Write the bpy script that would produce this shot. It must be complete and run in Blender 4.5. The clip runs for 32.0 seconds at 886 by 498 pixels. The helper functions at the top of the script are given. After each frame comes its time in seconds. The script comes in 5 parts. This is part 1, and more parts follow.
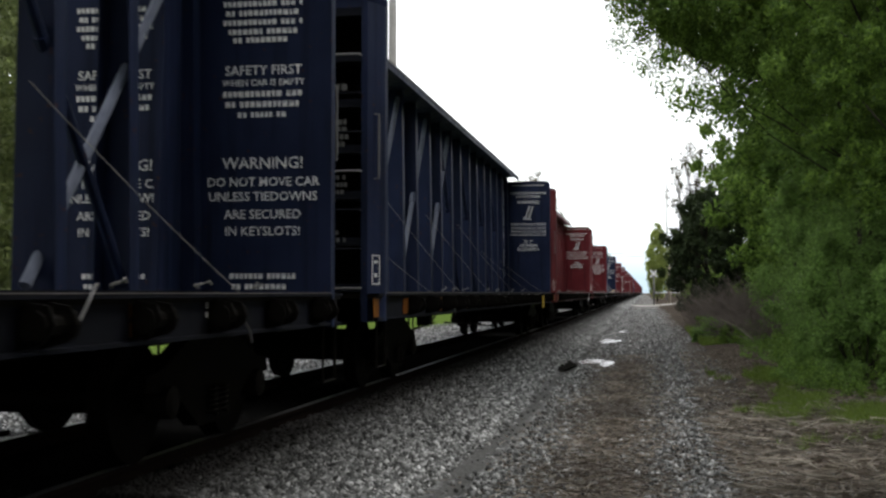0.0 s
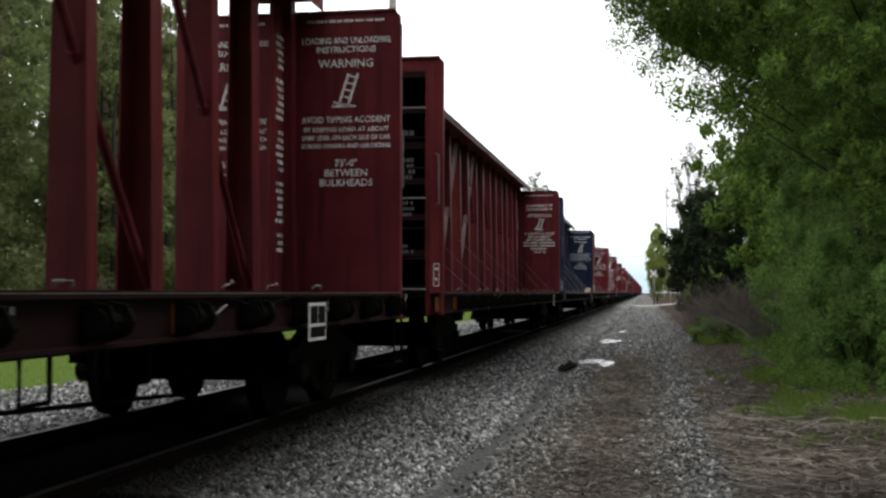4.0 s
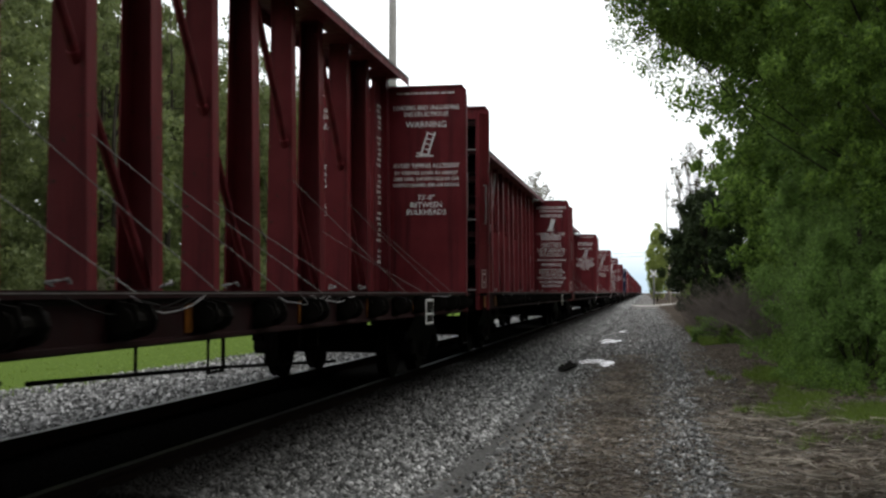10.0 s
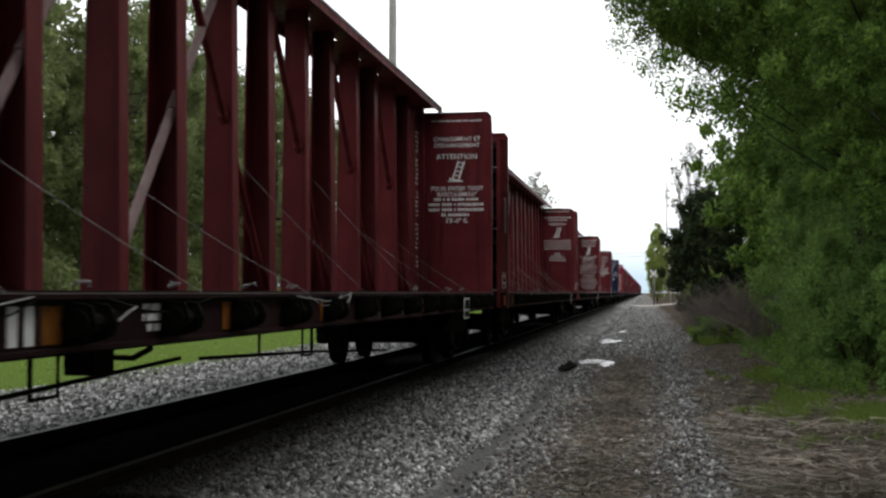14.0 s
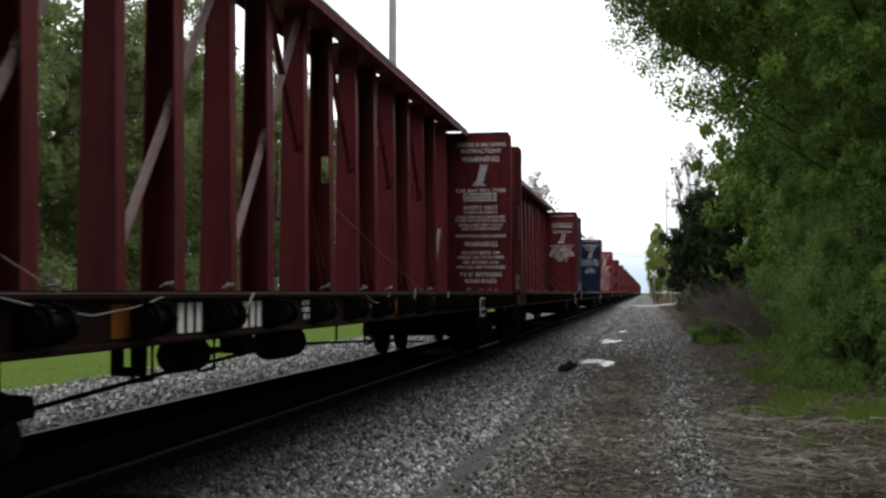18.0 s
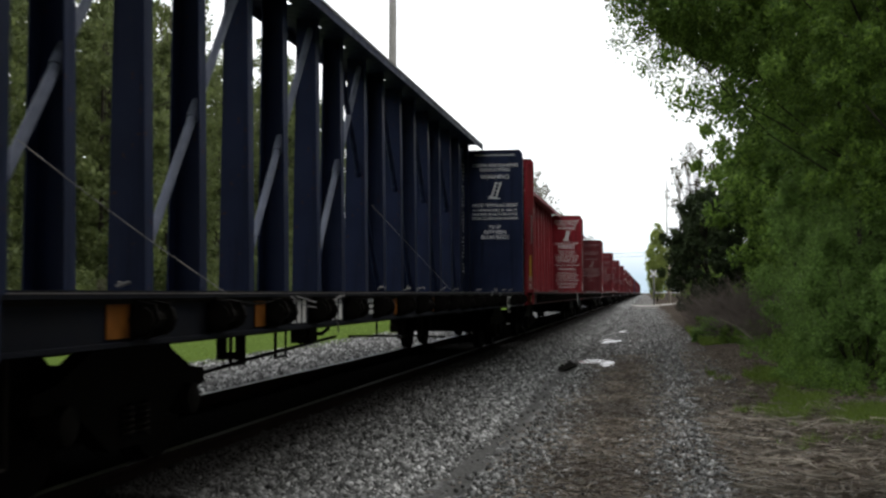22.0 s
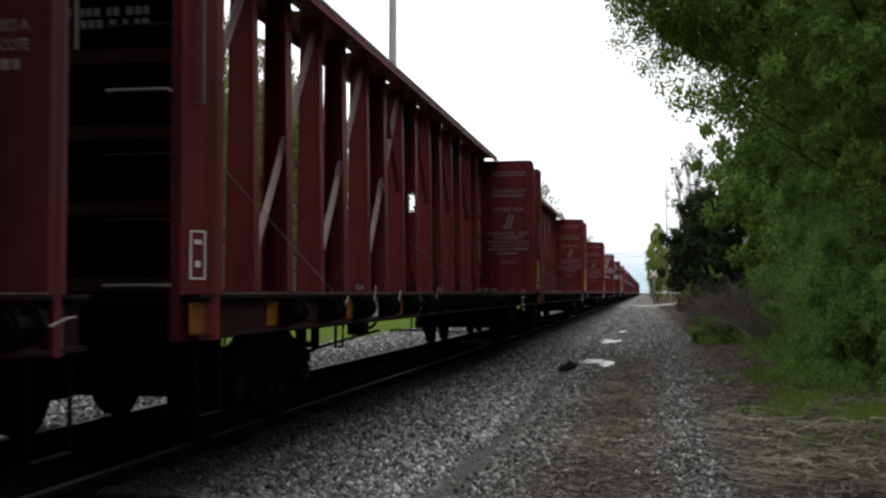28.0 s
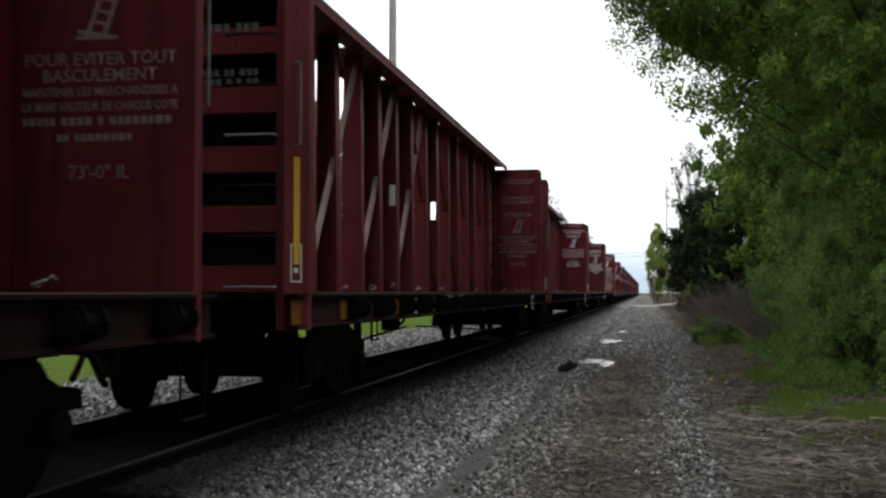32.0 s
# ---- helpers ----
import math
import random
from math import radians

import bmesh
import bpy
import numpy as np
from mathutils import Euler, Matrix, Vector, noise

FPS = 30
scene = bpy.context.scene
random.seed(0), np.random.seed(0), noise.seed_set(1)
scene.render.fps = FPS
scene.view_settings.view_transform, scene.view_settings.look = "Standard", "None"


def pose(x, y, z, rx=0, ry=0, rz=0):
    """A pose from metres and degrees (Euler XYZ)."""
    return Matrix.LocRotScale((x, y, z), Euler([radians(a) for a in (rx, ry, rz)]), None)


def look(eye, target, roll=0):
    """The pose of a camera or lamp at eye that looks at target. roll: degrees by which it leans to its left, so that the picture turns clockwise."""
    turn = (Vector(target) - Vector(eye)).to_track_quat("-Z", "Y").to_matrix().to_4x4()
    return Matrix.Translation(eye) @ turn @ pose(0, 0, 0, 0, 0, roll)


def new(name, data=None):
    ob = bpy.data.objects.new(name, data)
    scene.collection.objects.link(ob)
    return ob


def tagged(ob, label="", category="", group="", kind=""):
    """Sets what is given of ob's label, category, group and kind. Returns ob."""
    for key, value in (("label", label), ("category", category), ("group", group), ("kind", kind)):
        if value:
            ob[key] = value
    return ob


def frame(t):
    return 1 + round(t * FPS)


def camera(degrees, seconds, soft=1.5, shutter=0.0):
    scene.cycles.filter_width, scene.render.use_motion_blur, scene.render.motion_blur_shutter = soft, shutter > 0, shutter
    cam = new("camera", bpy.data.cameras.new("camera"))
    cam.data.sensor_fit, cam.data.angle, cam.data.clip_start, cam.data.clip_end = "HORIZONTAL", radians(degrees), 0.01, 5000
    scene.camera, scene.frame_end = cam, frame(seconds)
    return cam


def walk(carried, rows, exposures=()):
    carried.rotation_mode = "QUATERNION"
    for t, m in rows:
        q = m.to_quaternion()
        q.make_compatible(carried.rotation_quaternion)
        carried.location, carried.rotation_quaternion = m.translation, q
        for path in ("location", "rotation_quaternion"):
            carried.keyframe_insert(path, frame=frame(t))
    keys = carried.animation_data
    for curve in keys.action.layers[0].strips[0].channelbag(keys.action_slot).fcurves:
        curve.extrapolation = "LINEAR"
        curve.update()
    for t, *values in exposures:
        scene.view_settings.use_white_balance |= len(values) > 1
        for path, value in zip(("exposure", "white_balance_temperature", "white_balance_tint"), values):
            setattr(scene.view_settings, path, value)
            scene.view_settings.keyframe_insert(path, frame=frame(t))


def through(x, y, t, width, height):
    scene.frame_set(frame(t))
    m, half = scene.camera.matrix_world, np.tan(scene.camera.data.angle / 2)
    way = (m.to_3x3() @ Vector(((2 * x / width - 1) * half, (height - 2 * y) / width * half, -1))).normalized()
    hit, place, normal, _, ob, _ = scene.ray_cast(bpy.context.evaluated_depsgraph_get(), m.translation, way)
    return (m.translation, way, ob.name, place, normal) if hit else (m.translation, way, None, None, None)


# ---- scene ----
# World: the track runs along +y, the camera stands beside it at x = 0, y = 0 on the gravel path at z = 0.
EYE = (0.0, 0.0, 1.55)
cam = camera(41.4, 32.0, soft=2.5, shutter=0.12)
AIM = pose(*EYE, 92.12, 0, 9.84)
walk(cam, [(0.0, AIM), (32.0, AIM)], exposures=((0.0, 0.22), (6.0, 0.13), (12.0, 0.06), (18.0, 0.02), (26.0, -0.05), (32.0, -0.08)))

# ---- light: an overcast spring day ----
world = bpy.data.worlds.new("overcast_sky")
scene.world = world
world.use_nodes = True
wn, wl = world.node_tree.nodes, world.node_tree.links
wn.clear()
sky = wn.new("ShaderNodeTexSky")
sky.sky_type = "NISHITA"
sky.sun_disc = False
sky.sun_elevation, sky.sun_rotation = radians(61), radians(65)
sky_gain = wn.new("ShaderNodeMix"); sky_gain.data_type = "RGBA"; sky_gain.blend_type = "MULTIPLY"
sky_gain.inputs[0].default_value = 1.0
sky_gain.inputs[7].default_value = (0.15, 0.15, 0.15, 1)
cloud_co = wn.new("ShaderNodeTexCoord")
cloud_map = wn.new("ShaderNodeMapping"); cloud_map.inputs["Scale"].default_value = (1.0, 1.0, 3.5)
cloud = wn.new("ShaderNodeTexNoise"); cloud.inputs["Scale"].default_value = 2.2; cloud.inputs["Detail"].default_value = 5
cloud_ramp = wn.new("ShaderNodeValToRGB")
cloud_ramp.color_ramp.elements[0].position, cloud_ramp.color_ramp.elements[0].color = 0.25, (0.80, 0.80, 0.80, 1)
cloud_ramp.color_ramp.elements[1].position, cloud_ramp.color_ramp.elements[1].color = 0.62, (0.97, 0.97, 0.97, 1)
sky_mix = wn.new("ShaderNodeMix"); sky_mix.data_type = "RGBA"
sky_mix.inputs[7].default_value = (1.72, 1.75, 1.79, 1)
low_sky = wn.new("ShaderNodeMix"); low_sky.data_type = "RGBA"      # a pale blue break in the clouds along the horizon
low_sky.inputs[6].default_value = (0.66, 0.82, 0.95, 1)
low_band = wn.new("ShaderNodeMapRange")
low_band.inputs[1].default_value, low_band.inputs[2].default_value = 0.012, 0.062
sky_out = wn.new("ShaderNodeBackground"); sky_out.inputs["Strength"].default_value = 1.0
sky_end = wn.new("ShaderNodeOutputWorld")
wl.new(sky.outputs[0], sky_gain.inputs[6])
wl.new(cloud_co.outputs["Generated"], cloud_map.inputs[0])
wl.new(cloud_map.outputs[0], cloud.inputs["Vector"])
wl.new(cloud.outputs["Fac"], cloud_ramp.inputs[0])
sky_sep = wn.new("ShaderNodeSeparateXYZ")
wl.new(cloud_co.outputs["Generated"], sky_sep.inputs[0])
haze = wn.new("ShaderNodeMapRange")
haze.inputs[1].default_value, haze.inputs[2].default_value, haze.inputs[3].default_value = 0.0, 0.07, 0.72
wl.new(sky_sep.outputs[2], haze.inputs[0])
cover = wn.new("ShaderNodeMath")
cover.operation = "MULTIPLY"
wl.new(haze.outputs[0], cover.inputs[0])
wl.new(cloud_ramp.outputs[0], cover.inputs[1])
wl.new(cover.outputs[0], sky_mix.inputs[0])
wl.new(sky_gain.outputs[2], sky_mix.inputs[6])
wl.new(sky_sep.outputs[2], low_band.inputs[0])
wl.new(low_band.outputs[0], low_sky.inputs[0])
wl.new(sky_mix.outputs[2], low_sky.inputs[7])
wl.new(low_sky.outputs[2], sky_out.inputs[0])
wl.new(sky_out.outputs[0], sky_end.inputs[0])

sun = new("sun", bpy.data.lights.new("sun", "SUN"))
sun.data.energy, sun.data.angle, sun.data.color = 1.0, radians(25), (1.0, 0.97, 0.92)
sun.matrix_world = look((30, 14, 60), (0, 0, 0))


# ---- materials ----
def shader(name, rough=0.7, metal=0.0):
    m = bpy.data.materials.new(name)
    m.use_nodes = True
    nt = m.node_tree
    bsdf = nt.nodes["Principled BSDF"]
    bsdf.inputs["Roughness"].default_value = rough
    bsdf.inputs["Metallic"].default_value = metal
    return m, nt, bsdf


def noise_tex(nt, scale, detail=4, coords="Object", stretch=None, rough=0.55):
    co = nt.nodes.new("ShaderNodeTexCoord")
    n = nt.nodes.new("ShaderNodeTexNoise")
    n.inputs["Scale"].default_value, n.inputs["Detail"].default_value = scale, detail
    n.inputs["Roughness"].default_value = rough
    if stretch:
        mp = nt.nodes.new("ShaderNodeMapping")
        mp.inputs["Scale"].default_value = stretch
        nt.links.new(co.outputs[coords], mp.inputs[0])
        nt.links.new(mp.outputs[0], n.inputs["Vector"])
    else:
        nt.links.new(co.outputs[coords], n.inputs["Vector"])
    return n


def ramp(nt, src, stops):
    r = nt.nodes.new("ShaderNodeValToRGB")
    e = r.color_ramp.elements
    e[0].position, e[0].color = stops[0][0], (*stops[0][1], 1)
    e[1].position, e[1].color = stops[-1][0], (*stops[-1][1], 1)
    for p, c in stops[1:-1]:
        k = e.new(p)
        k.color = (*c, 1)
    nt.links.new(src, r.inputs[0])
    return r


def blend(nt, fac, a, b, mode="MIX"):
    m = nt.nodes.new("ShaderNodeMix")
    m.data_type, m.blend_type = "RGBA", mode
    for s, v in ((0, fac), (6, a), (7, b)):
        if hasattr(v, "is_output"):
            nt.links.new(v, m.inputs[s])
        else:
            m.inputs[s].default_value = v if s == 0 else (*v, 1)
    return m.outputs[2]


def bump(nt, bsdf, height, strength=0.3, dist=0.02):
    b = nt.nodes.new("ShaderNodeBump")
    b.inputs["Strength"].default_value, b.inputs["Distance"].default_value = strength, dist
    nt.links.new(height, b.inputs["Height"])
    nt.links.new(b.outputs[0], bsdf.inputs["Normal"])


def paint(name, base, dirt, rust, rough=0.55):
    """Weathered railcar paint: faded patches, vertical streaks of grime, small rust spots."""
    m, nt, bsdf = shader(name, rough)
    big = noise_tex(nt, 1.3, 5)
    streak = noise_tex(nt, 3.0, 6, stretch=(2.5, 2.5, 0.18))
    spots = noise_tex(nt, 14.0, 5)
    faded = tuple(min(1, c * 1.35 + 0.004) for c in base)
    bsdf.inputs["Specular IOR Level"].default_value = 0.14
    col = blend(nt, ramp(nt, big.outputs["Fac"], [(0.35, (0, 0, 0)), (0.7, (1, 1, 1))]).outputs[0], base, faded)
    col = blend(nt, ramp(nt, streak.outputs["Fac"], [(0.5, (0, 0, 0)), (0.75, (0.75, 0.75, 0.75))]).outputs[0], col, dirt)
    col = blend(nt, ramp(nt, spots.outputs["Fac"], [(0.64, (0, 0, 0)), (0.70, (0.9, 0.9, 0.9))]).outputs[0], col, rust)
    nt.links.new(col, bsdf.inputs["Base Color"])
    rr = ramp(nt, streak.outputs["Fac"], [(0.3, (rough - 0.1,) * 3), (0.8, (rough + 0.25,) * 3)])
    nt.links.new(rr.outputs[0], bsdf.inputs["Roughness"])
    bump(nt, bsdf, spots.outputs["Fac"], 0.12, 0.01)
    return m


def rough_mat(name, a, b, scale, rough=0.85, metal=0.0, strength=0.4, dist=0.02, detail=6, gloss=0.08):
    m, nt, bsdf = shader(name, rough, metal)
    bsdf.inputs["Specular IOR Level"].default_value = gloss
    n = noise_tex(nt, scale, detail)
    n2 = noise_tex(nt, scale * 0.13, 3)
    col = blend(nt, n.outputs["Fac"], a, b)
    col = blend(nt, ramp(nt, n2.outputs["Fac"], [(0.35, (0.7, 0.7, 0.7)), (0.7, (1.15, 1.15, 1.15))]).outputs[0], col, col)
    mm = nt.nodes.new("ShaderNodeMix"); mm.data_type, mm.blend_type = "RGBA", "MULTIPLY"
    mm.inputs[0].default_value = 1
    nt.links.new(col, mm.inputs[6])
    nt.links.new(ramp(nt, n2.outputs["Fac"], [(0.3, (0.7, 0.7, 0.7)), (0.7, (1.0, 1.0, 1.0))]).outputs[0], mm.inputs[7])
    nt.links.new(mm.outputs[2], bsdf.inputs["Base Color"])
    bump(nt, bsdf, n.outputs["Fac"], strength, dist)
    return m


def leaf_mat(name, dark, light, through=0.35):
    """Leaves: each one its own shade, some light passing through."""
    m, nt, bsdf = shader(name, 0.6)
    bsdf.inputs["Specular IOR Level"].default_value = 0.2
    geo = nt.nodes.new("ShaderNodeNewGeometry")
    col = ramp(nt, geo.outputs["Random Per Island"], [(0.0, dark), (0.6, tuple((a + b) / 2 for a, b in zip(dark, light))), (1.0, light)])
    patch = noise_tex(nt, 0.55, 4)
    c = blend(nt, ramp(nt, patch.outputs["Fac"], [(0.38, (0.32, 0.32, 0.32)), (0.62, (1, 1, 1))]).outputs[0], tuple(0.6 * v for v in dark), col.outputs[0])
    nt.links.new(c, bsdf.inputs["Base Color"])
    tr = nt.nodes.new("ShaderNodeBsdfTranslucent")
    nt.links.new(col.outputs[0], tr.inputs[0])
    mix = nt.nodes.new("ShaderNodeMixShader")
    mix.inputs[0].default_value = through
    nt.links.new(bsdf.outputs[0], mix.inputs[1])
    nt.links.new(tr.outputs[0], mix.inputs[2])
    nt.links.new(mix.outputs[0], nt.nodes["Material Output"].inputs[0])
    return m


RUST = (0.04, 0.016, 0.010)
GRIME = (0.035, 0.028, 0.026)
RED = paint("oxide_red_paint", (0.082, 0.0078, 0.0105), (0.028, 0.0058, 0.007), RUST)
RED_BRIGHT = paint("bright_red_paint", (0.145, 0.0088, 0.0135), (0.055, 0.0065, 0.009), RUST)
RED_DULL = paint("brown_red_paint", (0.066, 0.0085, 0.0105), (0.025, 0.0065, 0.0075), RUST)
# Car paints darkened by grime and by shade put into the colour.
SILL = {m.name: rough_mat("shaded_grimy_" + m.name, tuple(0.30 * c for c in b), (0.009, 0.0072, 0.0066), 5, 0.75, 0, 0.3) for m, b in ((RED, (0.07, 0.0068, 0.0088)), (RED_BRIGHT, (0.10, 0.008, 0.0115)), (RED_DULL, (0.058, 0.0075, 0.009)))}
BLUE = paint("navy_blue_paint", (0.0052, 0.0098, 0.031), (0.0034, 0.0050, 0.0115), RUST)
SILL[BLUE.name] = rough_mat("shaded_grimy_navy", (0.003, 0.005, 0.012), (0.009, 0.008, 0.008), 5, 0.75, 0, 0.3)
# Paler brace paints: skylight on upturned sides is put into the colour.
BRACE = {m.name: rough_mat("skylit_brace_" + m.name, a, b, 8, 0.6, 0, 0.2) for m, a, b in ((RED, (0.27, 0.205, 0.205), (0.17, 0.10, 0.10)), (RED_BRIGHT, (0.28, 0.17, 0.17), (0.19, 0.08, 0.08)), (RED_DULL, (0.22, 0.15, 0.145), (0.13, 0.075, 0.075)), (BLUE, (0.16, 0.175, 0.22), (0.08, 0.09, 0.13)))}
WHITE = rough_mat("stencil_white", (0.75, 0.75, 0.72), (0.55, 0.54, 0.52), 30, 0.6, 0, 0.05)


def worn_white():
    """Stencil paint that has flaked off here and there."""
    m, nt, bsdf = shader("worn_stencil_paint", 0.65)
    n = noise_tex(nt, 26, 5)
    big = noise_tex(nt, 2.2, 3)
    add = nt.nodes.new("ShaderNodeMath")
    add.operation = "ADD"
    nt.links.new(n.outputs["Fac"], add.inputs[0])
    nt.links.new(big.outputs["Fac"], add.inputs[1])
    nt.links.new(ramp(nt, n.outputs["Fac"], [(0.3, (0.52, 0.51, 0.50)), (0.7, (0.78, 0.77, 0.75))]).outputs[0], bsdf.inputs["Base Color"])
    nt.links.new(ramp(nt, add.outputs[0], [(0.74, (0.08, 0.08, 0.08)), (0.92, (1, 1, 1))]).outputs[0], bsdf.inputs["Alpha"])
    return m


STENCIL = worn_white()
# Darker grey than the other stencilling, for the cars' outer ends.
DIM_STENCIL = rough_mat("dim_stencil", (0.16, 0.155, 0.15), (0.05, 0.048, 0.046), 20, 0.7, 0, 0.05)
FADED = rough_mat("faded_stencil_paint", (0.30, 0.26, 0.255), (0.15, 0.09, 0.09), 16, 0.7, 0, 0.05)
ORANGE = rough_mat("reflector_orange", (0.24, 0.088, 0.014), (0.07, 0.028, 0.010), 9, 0.4, 0, 0.05)
YELLOW = rough_mat("grab_iron_yellow", (0.60, 0.40, 0.04), (0.45, 0.28, 0.03), 12, 0.45, 0, 0.05)
STEEL = rough_mat("shaded_grimy_steel", (0.0045, 0.0041, 0.0037), (0.012, 0.0102, 0.0087), 9, 0.6, 0.3, 0.3, gloss=0.0)
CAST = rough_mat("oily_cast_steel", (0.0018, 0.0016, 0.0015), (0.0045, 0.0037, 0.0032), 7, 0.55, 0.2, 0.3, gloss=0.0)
GALV = rough_mat("bare_galvanised_steel", (0.24, 0.235, 0.23), (0.16, 0.15, 0.15), 10, 0.5, 0.2, 0.1)
CABLE = rough_mat("steel_cable", (0.26, 0.25, 0.245), (0.10, 0.095, 0.09), 14, 0.45, 0.3, 0.2)
WORN = rough_mat("worn_deck_steel", (0.20, 0.185, 0.18), (0.07, 0.06, 0.058), 6, 0.6, 0.2, 0.2)
RAILHEAD = rough_mat("polished_rail_steel", (0.13, 0.13, 0.13), (0.08, 0.078, 0.075), 20, 0.36, 0.9, 0.05)
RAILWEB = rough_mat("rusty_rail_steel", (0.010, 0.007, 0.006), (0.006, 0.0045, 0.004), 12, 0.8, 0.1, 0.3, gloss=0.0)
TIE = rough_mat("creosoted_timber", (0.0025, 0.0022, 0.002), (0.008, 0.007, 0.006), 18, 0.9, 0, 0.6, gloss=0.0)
BARK = rough_mat("tree_bark", (0.030, 0.025, 0.020), (0.065, 0.055, 0.045), 14, 0.95, 0, 0.8, 0.03)
PALE_BARK = rough_mat("pale_weathered_wood", (0.30, 0.265, 0.21), (0.20, 0.175, 0.14), 12, 0.9, 0, 0.5)
POLE = rough_mat("grey_pole_wood", (0.30, 0.29, 0.27), (0.20, 0.19, 0.175), 10, 0.9, 0, 0.4)
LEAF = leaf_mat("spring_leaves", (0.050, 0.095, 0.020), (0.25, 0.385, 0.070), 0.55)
# Lighter copy of the spring leaves, with sunlight put into the colour.
LEAF_SUN = leaf_mat("sunlit_spring_leaves", (0.070, 0.120, 0.022), (0.28, 0.41, 0.075), 0.55)
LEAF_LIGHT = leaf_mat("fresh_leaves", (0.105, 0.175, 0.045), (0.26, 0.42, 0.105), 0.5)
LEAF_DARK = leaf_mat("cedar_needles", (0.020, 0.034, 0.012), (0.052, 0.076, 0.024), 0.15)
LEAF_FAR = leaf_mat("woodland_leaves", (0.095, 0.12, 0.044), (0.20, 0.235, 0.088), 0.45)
LEAF_BUD = leaf_mat("opening_buds", (0.10, 0.095, 0.06), (0.19, 0.19, 0.11))
LEAF_YOUNG = leaf_mat("yellow_green_leaves", (0.20, 0.25, 0.06), (0.42, 0.48, 0.15), 0.5)
GRASSMAT = leaf_mat("grass_blades", (0.10, 0.15, 0.024), (0.17, 0.24, 0.042), 0.45)
STRAW = leaf_mat("dry_straw", (0.11, 0.095, 0.076), (0.55, 0.49, 0.40), 0.1)
LITTER = leaf_mat("dead_leaves", (0.09, 0.072, 0.058), (0.36, 0.30, 0.24), 0.05)


def stone_mat():
    m, nt, bsdf = shader("crushed_stone", 0.9)
    bsdf.inputs["Specular IOR Level"].default_value = 0.03
    geo = nt.nodes.new("ShaderNodeNewGeometry")
    r = ramp(nt, geo.outputs["Random Per Island"], [(0.0, (0.03, 0.03, 0.029)), (0.45, (0.12, 0.120, 0.117)), (0.85, (0.33, 0.328, 0.320)), (1.0, (0.58, 0.575, 0.56))])
    n = noise_tex(nt, 40, 4)
    c = blend(nt, ramp(nt, n.outputs["Fac"], [(0.45, (0, 0, 0)), (0.7, (0.6, 0.6, 0.6))]).outputs[0], r.outputs[0], (0.09, 0.088, 0.082))
    co = nt.nodes.new("ShaderNodeTexCoord")
    sep = nt.nodes.new("ShaderNodeSeparateXYZ")
    nt.links.new(co.outputs["Object"], sep.inputs[0])
    oil_shade = nt.nodes.new("ShaderNodeMapRange")       # brake dust, oil and the train's painted shade towards the rails
    oil_shade.inputs[1].default_value, oil_shade.inputs[2].default_value, oil_shade.inputs[4].default_value = -1.9, -3.05, 0.97
    nt.links.new(sep.outputs[0], oil_shade.inputs[0])
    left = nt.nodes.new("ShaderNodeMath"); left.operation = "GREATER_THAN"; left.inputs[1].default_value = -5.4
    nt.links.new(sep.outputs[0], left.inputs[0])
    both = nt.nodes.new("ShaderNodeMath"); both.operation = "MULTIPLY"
    nt.links.new(oil_shade.outputs[0], both.inputs[0])
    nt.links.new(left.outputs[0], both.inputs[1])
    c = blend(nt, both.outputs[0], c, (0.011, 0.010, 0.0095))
    nt.links.new(c, bsdf.inputs["Base Color"])
    bump(nt, bsdf, n.outputs["Fac"], 0.5, 0.01)
    return m


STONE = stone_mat()


